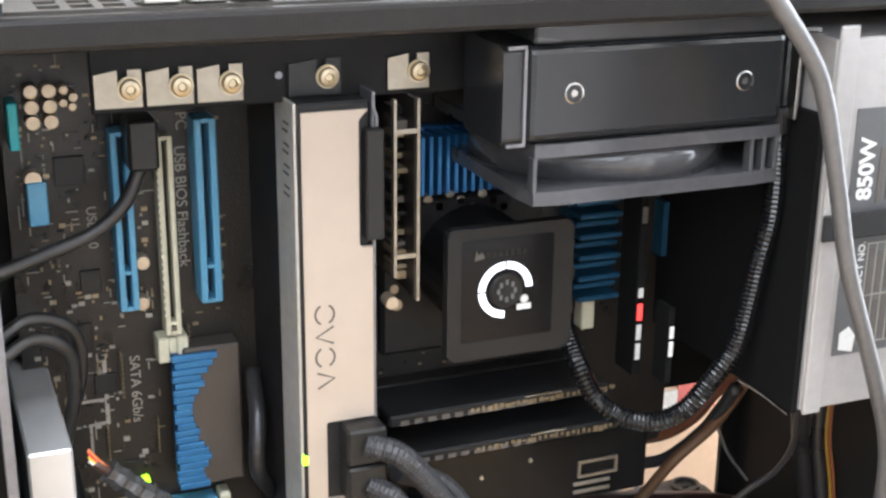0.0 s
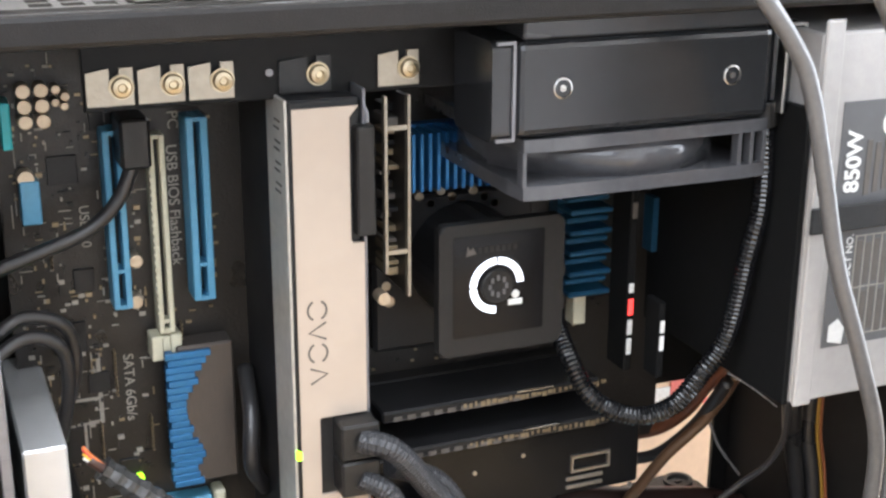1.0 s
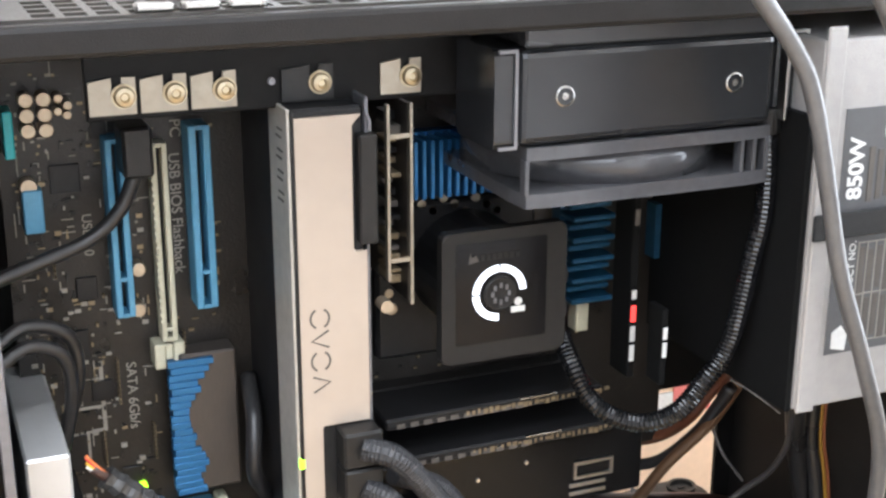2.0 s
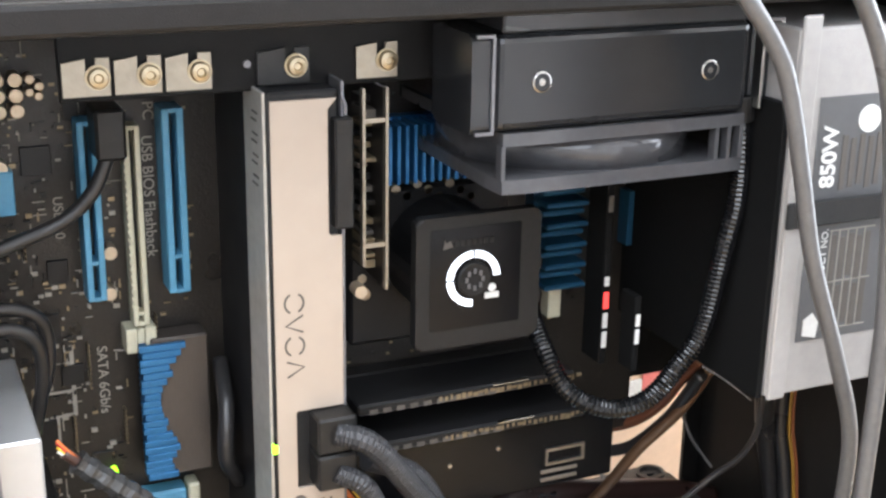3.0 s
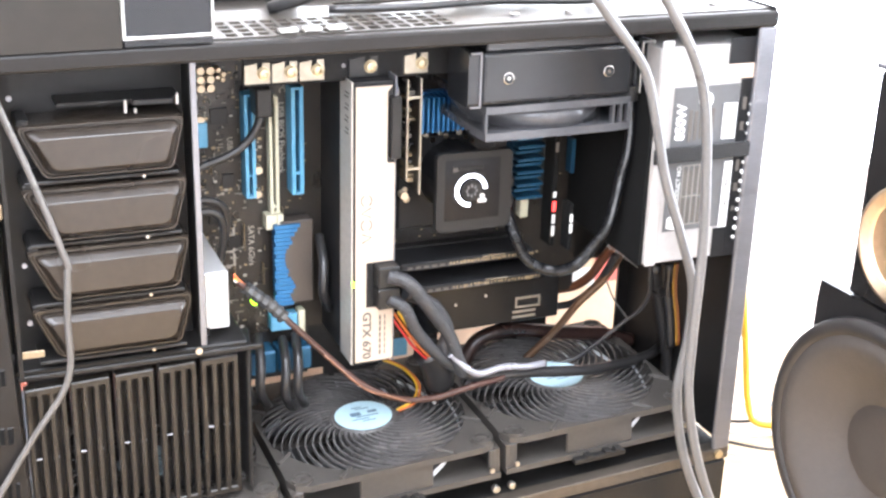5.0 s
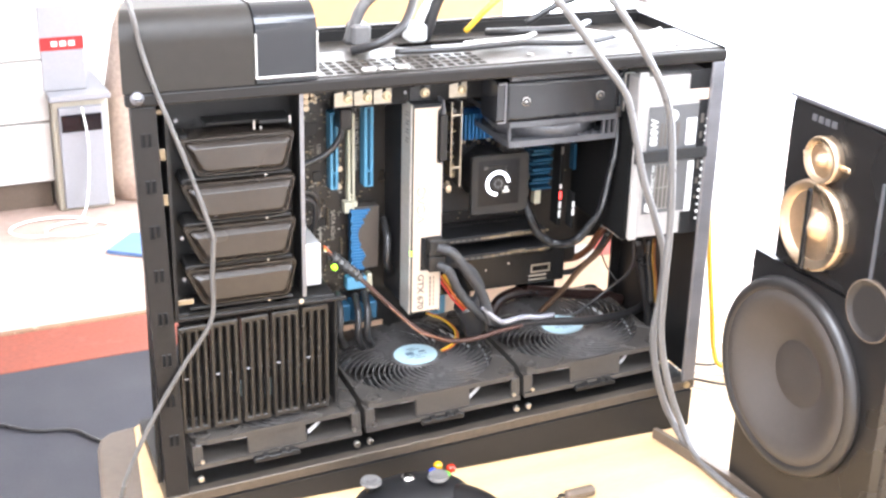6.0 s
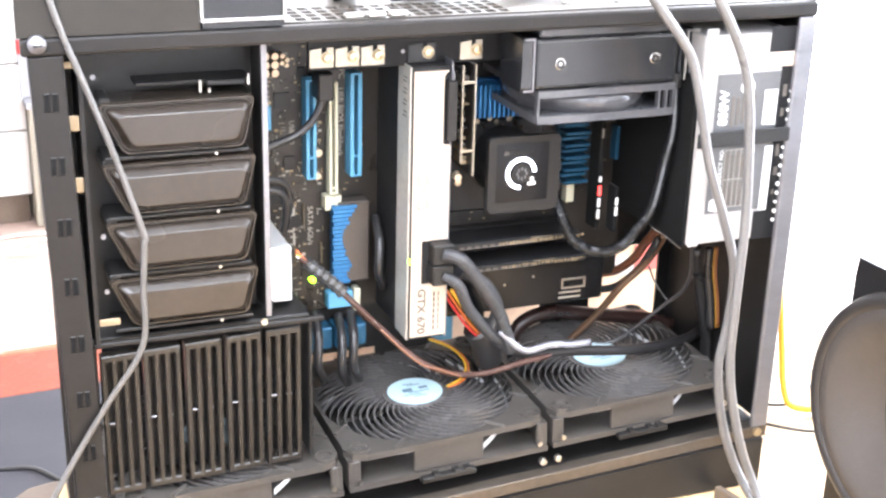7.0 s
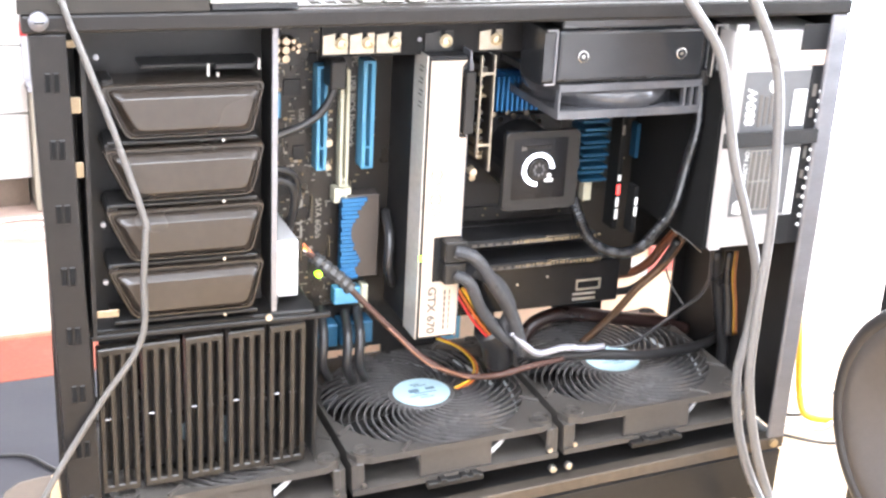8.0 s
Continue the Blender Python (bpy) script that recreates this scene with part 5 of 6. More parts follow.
for m, dz in ((CABLERED, 0.002), (CABLEYELLOW, 0.0), (CABLEWHITE, -0.002), (CABLEORANGE, 0.003)):
    cable("thin_wire", "short coloured wire end beside the plug", [(0.2215, 0.0600, 0.3010 + dz), (0.2250, 0.0590, 0.2975 + dz * 0.6), (0.2300, 0.0590, 0.2920 + dz * 0.5)], 0.0009, m, 6, 4, group="thin wires")
turned(cable("data_cable", "black cable curving behind the drive plate", [(0.1960, 0.1200, 0.3350), (0.2120, 0.1250, 0.3420), (0.2300, 0.1300, 0.3330), (0.2330, 0.1350, 0.3100), (0.2250, 0.1400, 0.2800)], 0.0032, CABLEBLACK, 8, group="data cables"), BOARD)
turned(cable("data_cable", "black cable curving behind the drive plate", [(0.1960, 0.1120, 0.3290), (0.2120, 0.1180, 0.3350), (0.2260, 0.1220, 0.3270), (0.2290, 0.1280, 0.3050), (0.2240, 0.1350, 0.2750)], 0.0032, CABLEBLACK, 8, group="data cables"), BOARD)
turned(cable("data_cable", "black cable crossing the open slots", [(0.1960, 0.1400, 0.3580), (0.2200, 0.1450, 0.3640), (0.2450, 0.1480, 0.3720), (0.2600, 0.1480, 0.3850), (0.2690, 0.1480, 0.4040)], 0.0036, CABLEBLACK, 8, group="data cables"), BOARD)
part("plug", box(0.2620, 0.2760, 0.1420, 0.1640, 0.4000, 0.4240, 0.0015), PLASTIC, turned(thing("header_plug", "black plug on the cream slot", "plug"), BOARD))
sata = turned(thing("drive_port_block", "blue plastic block of drive ports below the board", "connector block"), BOARD)
for k in range(4):
    part("port", box(0.2480 + k * 0.0160, 0.2620 + k * 0.0160, 0.156, 0.178, 0.1650, 0.1860, 0.0012), BLUE_SHADED, sata)
part("carrier", box(0.2440, 0.3130, 0.178, 0.1855, 0.150, 0.1960, 0.001), PCB, sata)
for k, (x, zt) in enumerate(((0.252, 0.206), (0.264, 0.200), (0.286, 0.194), (0.297, 0.196), (0.3205, 0.285))):
    turned(cable("data_cable", "black cable looping below the board", [(x, 0.165, zt), (x - 0.004, 0.140, zt - 0.015), (x - 0.006, 0.135, zt - 0.040), (x + 0.004, 0.150, zt - 0.062)], 0.0042, CABLEBLACK, 8, group="data cables"), BOARD)
cable("yellow_wire", "yellow wire pair lying on the fan", [(0.3830, 0.185, 0.1500), (0.3960, 0.160, 0.1500), (0.3980, 0.130, 0.1480), (0.3850, 0.105, 0.1470), (0.3680, 0.098, 0.1440)], 0.0011, CABLEYELLOW, 6, group="fan wires")
cable("yellow_wire", "yellow wire pair lying on the fan", [(0.3860, 0.186, 0.1500), (0.3990, 0.160, 0.1490), (0.4010, 0.130, 0.1470), (0.3870, 0.103, 0.1460), (0.3690, 0.096, 0.1440)], 0.0011, CABLEORANGE, 6, group="fan wires")
cable("arched_cable", "dark brown cable arching behind the fan", [(0.4500, 0.1480, 0.1440), (0.4550, 0.1480, 0.1620), (0.4660, 0.1490, 0.1735), (0.4900, 0.1500, 0.1785), (0.5180, 0.1500, 0.1745), (0.5430, 0.1500, 0.1690), (0.5930, 0.1500, 0.1590), (0.6260, 0.1500, 0.1475)], 0.0066, mat("dark_brown_cable", (0.022, 0.011, 0.009), 0.3), 12)
RUSTCABLE = mat("rust_brown_cable", (0.085, 0.030, 0.013), 0.3)
DULLYELLOW = mat("dull_yellow_wire", (0.30, 0.16, 0.02), 0.45)
DULLORANGE = mat("dull_orange_wire", (0.20, 0.06, 0.02), 0.45)
DARKGREYCABLE = mat("dark_grey_cable", (0.040, 0.038, 0.038), 0.35)
cable("power_lead", "rust-brown power lead curving out of the tray opening", [(0.5662, 0.09, 0.2765), (0.5627, 0.105, 0.2567), (0.5609, 0.12, 0.2362), (0.5523, 0.135, 0.2199), (0.5365, 0.15, 0.2118)], 0.0042, RUSTCABLE, 10, group="power leads")
cable("power_lead", "dark power lead curving out of the tray opening", [(0.5671, 0.09, 0.2654), (0.5677, 0.105, 0.2449), (0.5659, 0.12, 0.2241), (0.5535, 0.135, 0.2033), (0.5376, 0.15, 0.1948)], 0.0036, CABLEBLACK, 10, group="power leads")
cable("power_lead", "brown power lead slanting down to the fan", [(0.5728, 0.09, 0.2684), (0.5721, 0.1, 0.2518), (0.5656, 0.11, 0.2319), (0.5489, 0.12, 0.2091), (0.536, 0.13, 0.1835), (0.5225, 0.14, 0.1614), (0.5120, 0.145, 0.1480)], 0.0034, mat("brown_lead", (0.085, 0.045, 0.022), 0.4), 8, group="power leads")
cable("thin_grey_cable", "thin dark grey cable looping from the power supply to the fan", [(0.5773, 0.05, 0.2737), (0.5856, 0.0607, 0.2523), (0.5926, 0.0714, 0.2324), (0.591, 0.0821, 0.2132), (0.5826, 0.0929, 0.1984), (0.5625, 0.1036, 0.1754), (0.5456, 0.1143, 0.1576), (0.5196, 0.125, 0.1493)], 0.0018, DARKGREYCABLE, 8)
cable("power_lead", "black power supply lead hanging into the dark corner", [(0.5949, 0.07, 0.2603), (0.6079, 0.0825, 0.2276), (0.6200, 0.088, 0.1913), (0.6300, 0.092, 0.1580), (0.6350, 0.096, 0.1290)], 0.0055, CABLEBLACK, 8, 5, group="power leads")
for dx, m, r in ((0.0, DULLYELLOW, 0.0012), (0.0026, DULLORANGE, 0.0010), (-0.0060, CABLEBLACK, 0.0040)):
    cable("power_lead", "thin coloured power supply wire in the dark corner" if m != CABLEBLACK else "black power supply lead hanging into the dark corner", [(x + dx, y, z) for x, y, z in [(0.6217, 0.08, 0.2549), (0.6225, 0.0800, 0.2292), (0.6265, 0.0780, 0.2036), (0.6290, 0.0760, 0.1750)]], r, m, 8, 5, group="power leads")
tagged(obj("tie_end", tube([(0.5778, 0.12, 0.2263), (0.5865, 0.12, 0.2077), (0.6017, 0.12, 0.1875)], 0.0009, 6, 3), CABLEGREY), "thin grey cable tie end below the power supply", "cable tie")
bmw = tube([(0.5180, 0.0230, 0.3050), (0.5320, 0.0225, 0.2955), (0.5480, 0.0220, 0.2824)], 0.00035, 6, 3)
tagged(obj("tie_end", bmw, CABLEGREY), "thin pale cable tie end", "cable tie")

# cables that hang in front of the case
LEFT_CABLE = [(0.020, 0.060, 0.620), (0.0311, -0.0040, 0.5774), (0.0403, -0.0040, 0.5327), (0.0518, -0.0040, 0.4920), (0.0600, -0.0040, 0.4685), (0.0768, -0.0040, 0.4180), (0.0948, -0.0040, 0.3560), (0.0952, -0.0040, 0.3450), (0.0930, -0.0040, 0.3130), (0.0900, -0.0040, 0.2680), (0.0620, -0.0040, 0.2250), (0.0360, -0.0060, 0.1850), (0.0100, -0.0100, 0.1400), (-0.0080, -0.0150, 0.0950), (-0.022, -0.020, 0.000), (-0.022, -0.020, -0.20)]
cable("grey_mains_cable", "thick grey cable hanging down before the case", [(0.385, 0.000, 0.590), (0.4304, -0.0200, 0.5597), (0.4819, -0.0200, 0.5000), (0.5080, -0.0200, 0.4690), (0.5190, -0.0200, 0.4480), (0.5300, -0.0200, 0.4100), (0.5410, -0.0200, 0.3700), (0.5600, -0.0200, 0.3220), (0.5745, -0.0200, 0.2780), (0.5760, -0.0180, 0.2300), (0.5700, -0.0200, 0.1850), (0.5780, -0.0260, 0.1300), (0.5960, -0.0340, 0.0820), (0.6040, -0.0700, 0.0590), (0.6150, -0.1300, 0.0555), (0.6300, -0.2000, 0.0555)], 0.0039, CABLEGREY, 12, group="grey mains cables")
cable("grey_mains_cable", "thick grey cable hanging down before the case", [(0.430, -0.030, 0.600), (0.4768, -0.0440, 0.5623), (0.5210, -0.0460, 0.5020), (0.5440, -0.0460, 0.4620), (0.5535, -0.0460, 0.4280), (0.5590, -0.0460, 0.3800), (0.5625, -0.0460, 0.3250), (0.5620, -0.0460, 0.2500), (0.5640, -0.0460, 0.1950), (0.5790, -0.0460, 0.1350), (0.5980, -0.0500, 0.0850), (0.6020, -0.0820, 0.0600), (0.6060, -0.1400, 0.0555), (0.6180, -0.2100, 0.0555)], 0.0039, CABLEGREY, 12, group="grey mains cables")
cable("thin_grey_cable", "thin grey cable draped over the drive bays", LEFT_CABLE, 0.0023, mat("grey_thin_cable", (0.085, 0.08, 0.074), 0.3, 0, 0.15, 60, 0.2, 700), 10)
# ---------------------------------------------------------------- top of the case: cables behind the roof
for k, (pts, r, m, lab) in enumerate((
        ([(0.270, 0.130, 0.493), (0.285, 0.120, 0.535), (0.320, 0.120, 0.552), (0.380, 0.150, 0.545)], 0.006, CABLEGREY, "grey plug cable rising from the roof"),
        ([(0.350, 0.120, 0.493), (0.365, 0.115, 0.540), (0.395, 0.110, 0.575), (0.440, 0.120, 0.600)], 0.006, CABLEBLACK, "black video cable rising from the roof"),
        ([(0.340, 0.125, 0.493), (0.350, 0.120, 0.525), (0.380, 0.130, 0.545), (0.430, 0.160, 0.550)], 0.005, CABLEWHITE, "white cable rising from the roof"),
        ([(0.420, 0.120, 0.497), (0.450, 0.090, 0.503), (0.500, 0.080, 0.505), (0.540, 0.120, 0.500)], 0.004, CABLEBLACK, "black cable lying on the roof"),
        ([(0.400, 0.130, 0.497), (0.430, 0.120, 0.530), (0.470, 0.140, 0.535), (0.520, 0.160, 0.520)], 0.003, CABLEYELLOW, "yellow network cable on the roof"),
        ([(0.300, 0.070, 0.4955), (0.360, 0.055, 0.4975), (0.430, 0.062, 0.4975), (0.500, 0.050, 0.4970), (0.560, 0.075, 0.4970)], 0.0030, CABLEBLACK, "black cable lying on the roof"),
        ([(0.380, 0.085, 0.4955), (0.440, 0.075, 0.5000), (0.490, 0.095, 0.5030), (0.560, 0.060, 0.4970), (0.610, 0.085, 0.4965)], 0.0022, CABLEWHITE, "thin white cable lying on the roof"),
        ([(0.260, 0.085, 0.4955), (0.285, 0.070, 0.5060), (0.310, 0.075, 0.5200), (0.330, 0.100, 0.5400), (0.350, 0.150, 0.5500)], 0.0045, CABLEBLACK, "black cable rising from the roof"),
        ([(0.480, 0.150, 0.497), (0.520, 0.140, 0.520), (0.580, 0.140, 0.530), (0.640, 0.170, 0.510)], 0.004, CABLEBLACK, "black cable behind the roof"))):
    cable("rear_cable", lab, [(x, y, z + 0.002) for x, y, z in pts], r, m, 10, group="cables behind the roof")
plug = thing("video_plug", "grey video plug on a rear socket", "plug", (0, 0, 0.0015))
part("shell", box(0.270, 0.290, 0.112, 0.140, 0.4930, 0.515, 0.003), CABLEGREY, plug)
plug2 = thing("mains_plug", "white plug on the case roof", "plug", (0, 0, 0.0015))
part("shell", box(0.330, 0.350, 0.110, 0.135, 0.4930, 0.512, 0.003), LABELWHITE, plug2)

# ---------------------------------------------------------------- carton behind the case, seen through the tray's openings
carton = thing("cardboard_carton", "tall beige cardboard carton with red and white print behind the desk", "box")
part("body", box(0.220, 0.800, 0.292, 0.420, -0.67, 0.300, 0.002), mat("beige_card", (0.72, 0.52, 0.36), 0.7, 0, 0.08, 25, 0.2, 400), carton)
part("red_print", box(0.662, 0.694, 0.2905, 0.292, 0.146, 0.176), mat("pink_red_print", (0.62, 0.16, 0.14), 0.55), carton, "red printed patch")
part("white_print", box(0.630, 0.6615, 0.2905, 0.292, 0.144, 0.164), LABELWHITE, carton, "white printed patch")
part("blue_print", box(0.410, 0.450, 0.2905, 0.292, 0.095, 0.150), mat("pale_blue_print", (0.12, 0.30, 0.42), 0.55), carton, "blue printed patch")

# ---------------------------------------------------------------- loudspeaker
spk = thing("loudspeaker", "black loudspeaker with large woofer and copper-ringed tweeters", "loudspeaker")
SX = 0.615
turned(spk)
part("cabinet", box(SX + 0.012, SX + 0.22, -0.318, -0.148, DESK_Z, 0.484, 0.006, seg=2), SPKBLACK, spk)
WY, WZ, WR = -0.196, 0.213, 0.099
bm = bmesh.new()
lip = []
for k in range(72):
    a = 2 * math.pi * k / 72
    c, s_ = math.cos(a), math.sin(a)
    m = min((0.123 if c < 0 else 0.0765) / max(abs(c), 1e-6), (0.163 if s_ < 0 else 0.107) / max(abs(s_), 1e-6))
    m = max(m, 0.0765)
    ring = min(m, WR * 0.80)
    lip.append([bm.verts.new((SX + dx, WY + c * r, WZ + s_ * r)) for dx, r in ((0.012, m), (0.0, m), (0.0, min(ring, m - 0.0005)), (0.012, min(ring, m - 0.0005)))])
for k in range(72):
    p, q = lip[k], lip[(k + 1) % 72]
    for j in range(3):
        bm.faces.new((p[j], q[j], q[j + 1], p[j + 1]))
bmesh.ops.recalc_face_normals(bm, faces=bm.faces)
part("baffle", bm, SPKBLACK, spk)
part("upper_baffle", box(SX, SX + 0.0118, -0.318, -0.148, 0.3205, 0.484, 0.003), SPKBLACK, spk)
part("top_trim", box(SX - 0.002, SX + 0.222, -0.320, -0.146, 0.4845, 0.4885, 0.001), GUNMETAL, spk, "bright trim line")


def driver(yc, zc, r, name, cone, rim, label, deep):
    d = part(name, lathe([(r, 0.0), (r * 1.02, 0.004), (r * 1.0, 0.010), (r * 0.93, 0.011), (r * 0.90, 0.008), (r * 0.80, 0.0095), (r * 0.76, 0.004), (r * 0.40, 0.002 - deep), (r * 0.36, 0.002 - deep)], (SX, yc, zc), (-1, 0, 0), 56, back=False), rim, spk, label, smooth=True)
    part("cone", lathe([(r * 0.775, 0.0055), (r * 0.74, 0.0062), (r * 0.40, 0.0062 - deep * 0.5), (r * 0.36, 0.0085 - deep * 0.5), (r * 0.22, 0.014 - deep * 0.3), (r * 0.02, 0.016 - deep * 0.3)], (SX, yc, zc), (-1, 0, 0), 48, back=False), cone, d, smooth=True)
    return d


wf = part("woofer", lathe([(WR, 0.0), (WR * 1.02, 0.004), (WR, 0.010), (WR * 0.95, 0.0125), (WR * 0.90, 0.011), (WR * 0.86, 0.006), (WR * 0.80, 0.003), (WR * 0.79, -0.0110)], (SX, WY, WZ), (-1, 0, 0), 64, back=False), SURROUND, spk, "large woofer with a grey-brown cone", smooth=True)
part("cone", lathe([(WR * 0.90, 0.0095), (WR * 0.84, 0.0125), (WR * 0.78, 0.0115), (WR * 0.70, 0.0080), (WR * 0.56, 0.0005), (WR * 0.42, -0.0060), (WR * 0.33, -0.0095), (WR * 0.02, -0.0100)], (SX, WY, WZ), (-1, 0, 0), 56, back=False), CONE, wf, smooth=True)
part("dust_cap", lathe([(WR * 0.345, -0.0088), (WR * 0.31, -0.0080), (WR * 0.2, -0.0090), (WR * 0.02, -0.0095)], (SX, WY, WZ), (-1, 0, 0), 40, back=False), mat("dust_cap_paper", (0.032, 0.027, 0.024), 0.5, 0, 0.12, 30, 0.3, 500), wf, smooth=True)
driver(-0.204, 0.375, 0.043, "midrange", COPPER, COPPER, "midrange driver with a copper ring", 0.008)
part("phase_bar", box(SX - 0.014, SX - 0.010, -0.206, -0.200, 0.332, 0.412, 0.001), SPKBLACK, spk)
driver(-0.207, 0.440, 0.022, "tweeter", COPPER, COPPER, "small copper tweeter", 0.004)
part("tweeter_wing", box(SX - 0.004, SX - 0.001, -0.240, -0.176, 0.436, 0.441, 0.001), COPPER, spk)
for k in range(4):
    part("name_bar", box(SX - 0.0012, SX, -0.213 + k * 0.009, -0.207 + k * 0.009, 0.470, 0.476), GUNMETAL, spk)
part("side_trim", box(SX - 0.002, SX + 0.001, -0.284, -0.281, 0.350, 0.440), GUNMETAL, spk, "thin bright line")
pt = part("port", lathe([(0.029, 0.0), (0.028, 0.003), (0.024, 0.001), (0.022, 0.0005)], (SX - 0.0002, -0.288, 0.322), (-1, 0, 0), 28), SURROUND, spk)
part("port_rim", lathe([(0.0295, 0.0), (0.0295, 0.0032), (0.0280, 0.0034), (0.0280, 0.0)], (SX - 0.0002, -0.288, 0.322), (-1, 0, 0), 28), WOODEDGE, pt)

# ---------------------------------------------------------------- things on the desk
pad = thing("game_controller", "black game controller with coloured buttons on the desk", "game controller")
PX, PY, PZ = 0.2690, -0.0610, DESK_Z
turned(pad)
bm = bmesh.new()
bmesh.ops.create_uvsphere(bm, u_segments=28, v_segments=16, radius=1, matrix=Matrix.Translation((PX, PY, PZ + 0.026)) @ Matrix.Diagonal((0.062, 0.040, 0.020, 1)))
part("shell", bm, CHIP, pad, smooth=True)
for sx in (-1, 1):
    bm = bmesh.new()
    bmesh.ops.create_uvsphere(bm, u_segments=24, v_segments=14, radius=1, matrix=Matrix.Translation((PX + sx * 0.052, PY - 0.030, PZ + 0.021)) @ pose(0, 0, 0, 0, 0, sx * 28) @ Matrix.Diagonal((0.024, 0.052, 0.020, 1)))
    part("grip", bm, SPKBLACK, pad, smooth=True)
for x, y in ((-0.040, 0.010), (0.026, -0.006)):
    st = part("stick", cyl((PX + x, PY + y, PZ + 0.036), "z", 0.005, 0.012, 16), SPKBLACK, pad)
    part("stick_cap", lathe([(0.009, 0.0), (0.011, 0.002), (0.010, 0.005), (0.003, 0.004)], (PX + x, PY + y, PZ + 0.048), (0, 0, 1), 20), CABLEGREY, st)
part("guide_button", lathe([(0.0075, 0.0), (0.0075, 0.003), (0.005, 0.005), (0.0003, 0.005)], (PX, PY + 0.010, PZ + 0.044), (0, 0, 1), 20), CHROME, pad, "silver centre button")
for x, y, c in ((0.0, 0.010, (0.50, 0.27, 0.008)), (0.010, 0.0, (0.42, 0.025, 0.008)), (-0.010, 0.0, (0.015, 0.05, 0.42)), (0.0, -0.010, (0.06, 0.28, 0.015))):
    part("button", lathe([(0.0048, 0.0), (0.0048, 0.004), (0.003, 0.006), (0.0003, 0.0065)], (PX + 0.042 + x, PY + 0.019 + y, PZ + 0.0375), (0, 0, 1), 16), mat("button_%d" % int(100 * c[0] + 10 * c[1]), c, 0.25), pad)
knife = thing("folded_tool", "small folded tool of metal and brown wood", "tool")
turned(knife, TURN @ Matrix.Translation((-0.025, 0.015, 0)))
part("blade", box(0.430, 0.458, -0.108, -0.100, DESK_Z + 0.001, DESK_Z + 0.006, 0.001), GUNMETAL, knife)
part("grip", box(0.456, 0.492, -0.109, -0.098, DESK_Z + 0.001, DESK_Z + 0.012, 0.003), WOODEDGE, knife)
part("rivet", cyl((0.452, -0.104, DESK_Z + 0.006), "z", 0.004, 0.003, 12), CHROME, knife)
strip = tagged(obj("wood_offcut", prism([(0.583, -0.024), (0.589, -0.024), (0.618, -0.190), (0.609, -0.190)], (0, 0, DESK_Z + 0.001), (1, 0, 0), (0, 1, 0), 0.012), WOODEDGE), "thin brown strip of wood lying on the desk", "wood strip")
turned(strip, TURN @ Matrix.Translation((0.006, 0.012, 0)))
for k in range(5):
    y0 = 0.02 + 0.03 * k
    turned(cable("desk_cable", "loose cable lying on the desk behind the case", [(0.70, y0 + 0.05, DESK_Z + 0.004), (0.76, y0, DESK_Z + 0.004), (0.84, y0 + 0.03, DESK_Z + 0.004), (0.95, y0 - 0.02, DESK_Z + 0.004)], 0.0018, CABLEBLACK if k % 2 else CABLEWHITE, 6, group="loose desk cables"))
turned(cable("yellow_network_cable", "yellow network cable hanging behind the case", [(0.735, 0.125, 0.300), (0.745, 0.122, 0.200), (0.756, 0.120, 0.125), (0.758, 0.110, 0.075), (0.765, 0.100, 0.056), (0.80, 0.08, 0.055)], 0.0035, CABLEYELLOW, 8))
turned(cable("white_thin_cable", "thin white cable hanging behind the case", [(0.780, 0.230, 0.330), (0.765, 0.228, 0.250), (0.755, 0.220, 0.150), (0.735, 0.200, 0.056)], 0.0016, CABLEWHITE, 6))

# ---------------------------------------------------------------- beyond the desk
turned(tagged(obj("rug", box(-1.9, 1.2, 1.0, 1.86, -0.699, -0.688, 0.004), DARKFABRIC), "dark grey rug on the floor", "rug"), ROOM)
red = turned(thing("red_mat", "red mat with a speckled beige border beside a dark rug", "mat"), ROOM)
part("woven_top", box(-1.9, 1.25, 1.861, 2.075, -0.699, -0.690, 0.004), mat("red_mat", (0.19, 0.040, 0.018), 0.75, 0, 0.3, 14, 0.6, 150, wear_glint=0.25, wear_glint_col=(0.32, 0.10, 0.06)), red)
part("border", box(-1.9, 1.25, 2.075, 2.10, -0.699, -0.689, 0.004), mat("mat_border", (0.20, 0.11, 0.06), 0.8, 0, 0.4, 30, 0.6, 150, wear_glint=0.8, wear_glint_col=(0.5, 0.42, 0.30)), red, "speckled beige border")
turned(cable("floor_cable", "thin black cable lying on the dark rug", [(0.00, 1.62, -0.684), (0.08, 1.55, -0.684), (0.16, 1.52, -0.684), (0.22, 1.44, -0.684), (0.34, 1.44, -0.684)], 0.004, CABLEBLACK, 8), ROOM)
turned(tagged(obj("blue_folder", prism([(0, 0), (0.10, 0.12), (0.20, 0.06), (0.16, -0.12)], (0.44, 2.55, -0.699), (1, 0, 0), (0, 1, 0), 0.01), mat("blue_card", (0.10, 0.18, 0.36), 0.6)), "flat blue folder on the floor", "folder"), ROOM)
cab = turned(thing("drawer_cabinet", "white lacquered cabinet with drawers and a dark plinth", "cabinet"), ROOM)
part("carcass", box(-1.2, 0.372, 3.0, 3.45, -0.61, 0.60, 0.004), CABINET, cab)
part("plinth", box(-1.2, 0.365, 3.02, 3.45, -0.70, -0.61), WOODEDGE, cab)
for k in range(6):
    z = -0.605 + k * 0.195
    part("drawer_front", box(-1.2, 0.373, 2.982, 3.0, z, z + 0.190, 0.003), CABINET, cab)
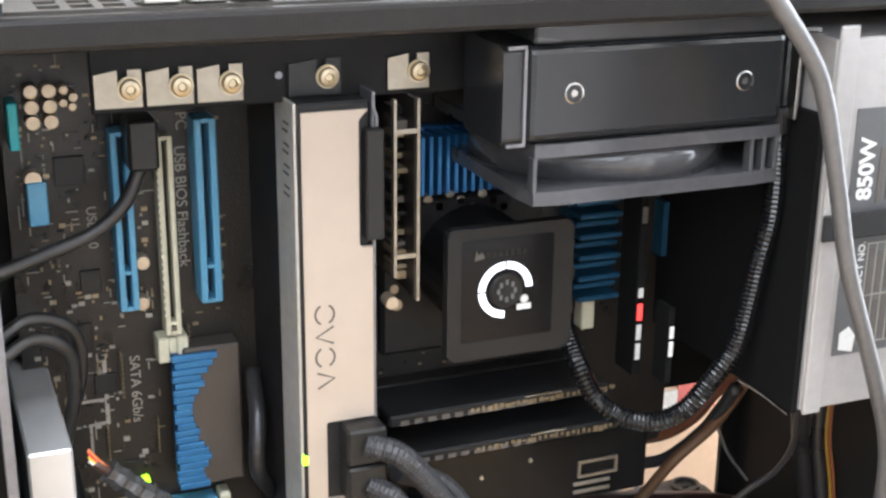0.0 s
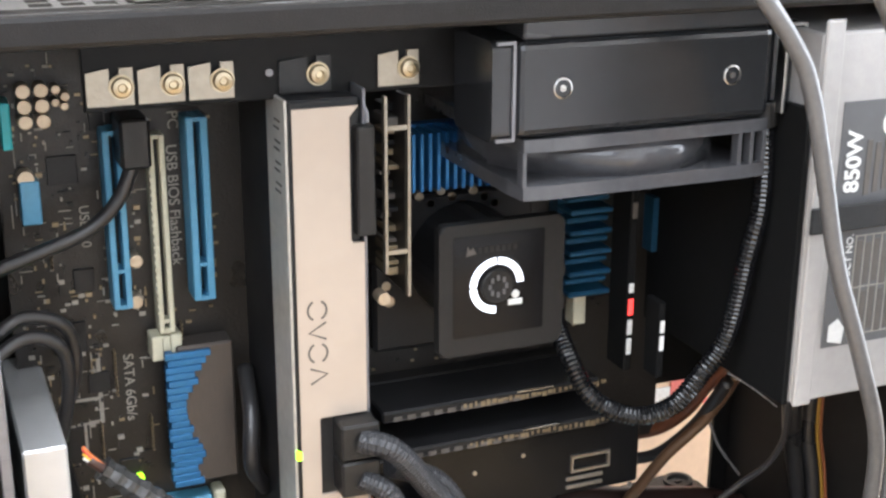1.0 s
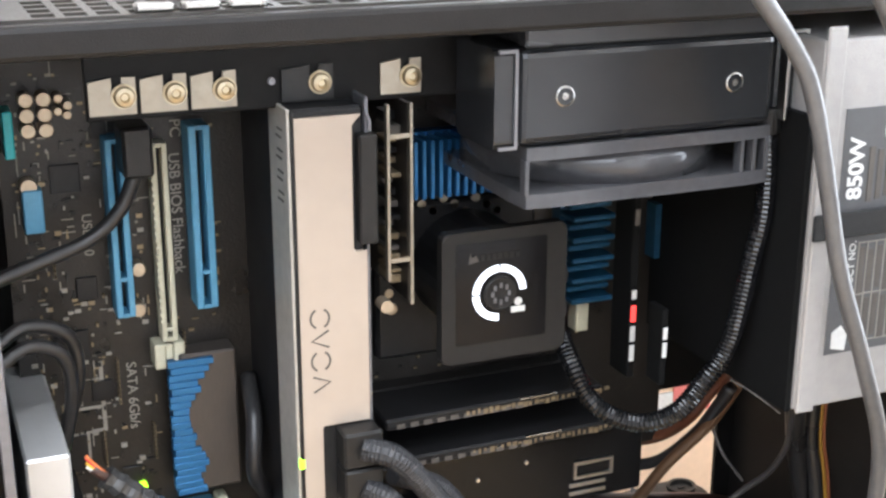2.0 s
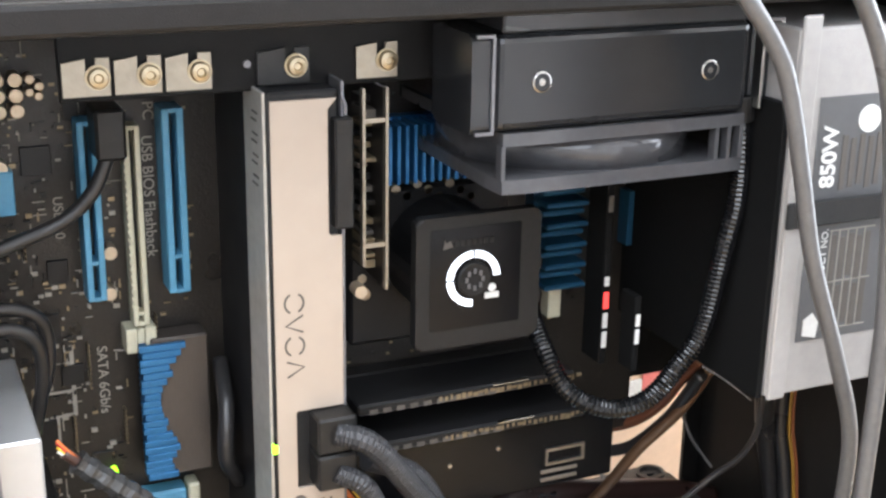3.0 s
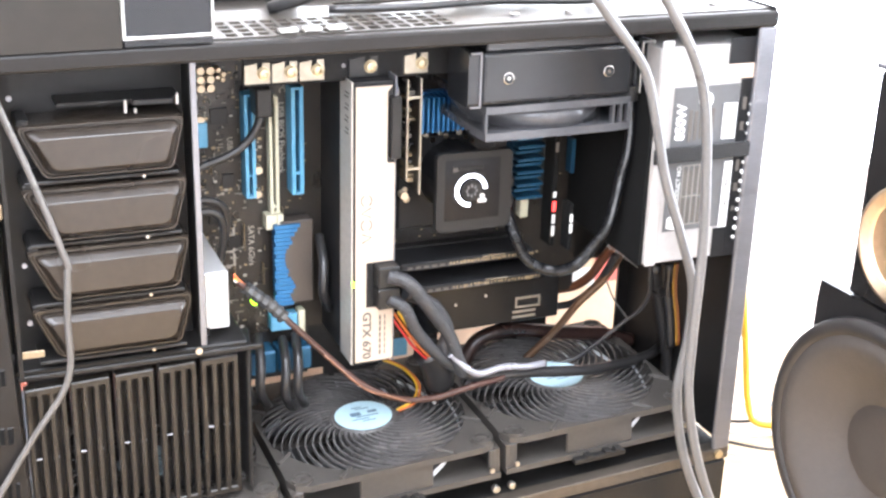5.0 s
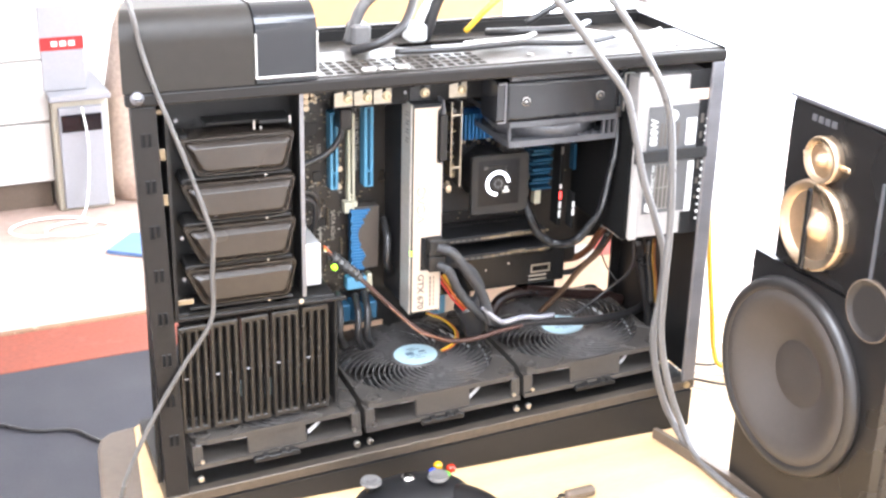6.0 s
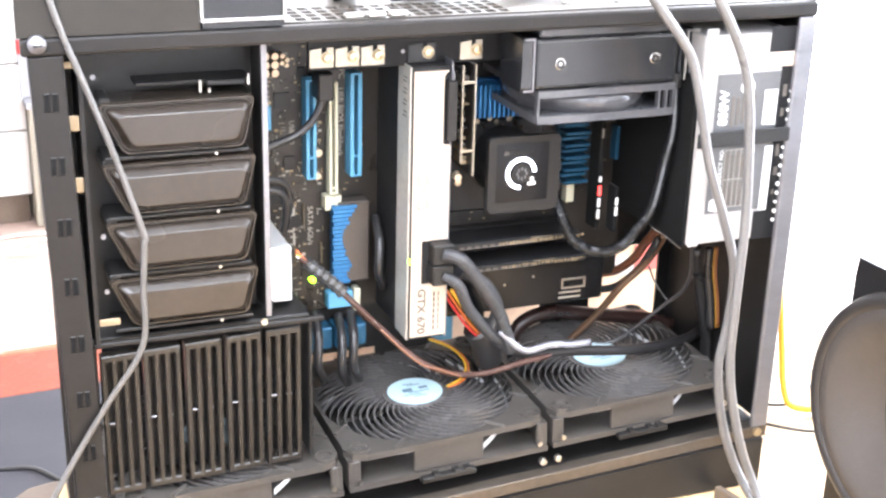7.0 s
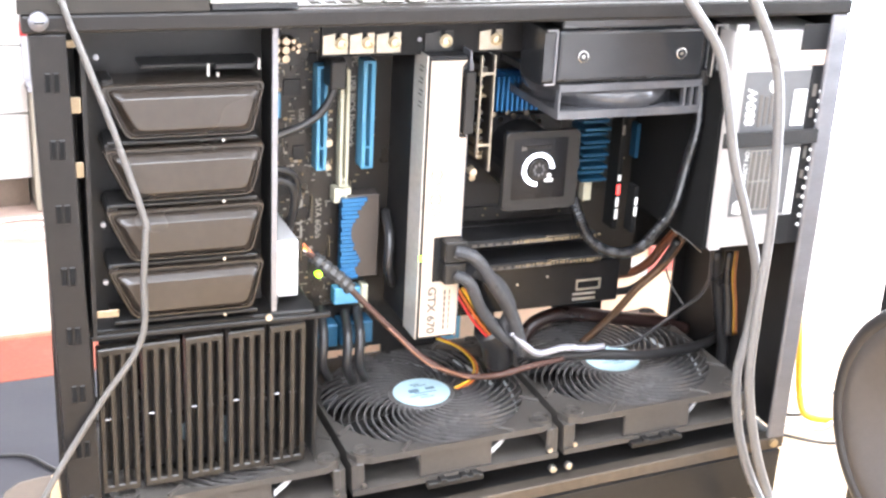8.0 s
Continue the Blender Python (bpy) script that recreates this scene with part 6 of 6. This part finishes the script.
stand = turned(thing("tower_case", "ivory plastic computer tower on the floor", "computer case"), ROOM)
part("body", box(0.375, 0.548, 2.95, 3.35, -0.70, -0.34, 0.008, seg=2), IVORY, stand)
part("bezel", box(0.392, 0.530, 2.940, 2.95, -0.69, -0.36, 0.004), CARTON, stand)
part("drive_window", box(0.400, 0.522, 2.936, 2.942, -0.44, -0.385, 0.002), GLASSDARK, stand)
part("shelf", box(0.366, 0.552, 2.92, 3.35, -0.338, -0.318, 0.003), CARTON, stand)
cart = turned(thing("console_carton", "pale grey carton with a red band", "box"), ROOM)
part("carton", box(0.362, 0.492, 2.98, 3.25, -0.317, -0.055, 0.002), CARTON, cart)
part("red_band", box(0.3615, 0.4925, 2.978, 3.0, -0.190, -0.150), CARTONRED, cart, "red printed band")
for k in range(3):
    part("band_mark", box(0.395 + k * 0.026, 0.413 + k * 0.026, 2.9765, 2.978, -0.178, -0.162), LABELWHITE, cart)
bag = turned(tagged(obj("cloth_bag", lathe([(0.10, 0.0), (0.12, 0.1), (0.10, 0.35), (0.06, 0.55), (0.03, 0.62)], (0.66, 3.05, -0.70), (0, 0.05, 1), 18), mat("pale_cloth", (0.42, 0.33, 0.27), 0.8, 0, 0.3, 12, 0.8, 60), smooth=True), "pale cloth bag standing beside the ivory tower", "bag"), ROOM)
turned(cable("white_floor_cable", "white cable hanging down the ivory tower", [(0.462, 2.925, -0.36), (0.472, 2.92, -0.46), (0.466, 2.92, -0.58), (0.450, 2.905, -0.67), (0.425, 2.86, -0.693)], 0.0034, CABLEWHITE, 8, group="white floor cables"), ROOM)
for rx, ry, cx, cy in ((0.13, 0.085, 0.330, 2.80), (0.10, 0.065, 0.400, 2.76)):
    turned(cable("white_floor_cable", "white cable coiled on the floor", [(cx + rx * math.cos(radians(30 * k + 20)), cy + ry * math.sin(radians(30 * k + 20)), -0.6945 + 0.0012 * k) for k in range(12)], 0.0036, CABLEWHITE, 8, 4, group="white floor cables"), ROOM)
board_y = turned(thing("pine_panel", "honey-coloured pine panel standing behind the desk", "panel"), ROOM)
part("panel", box(0.62, 1.15, 1.463, 1.49, -0.70, 0.352, 0.003), YELLOWWALL, board_y)
part("edge_strip", box(0.62, 1.15, 1.460, 1.49, 0.352, 0.362, 0.002), WOOD, board_y)
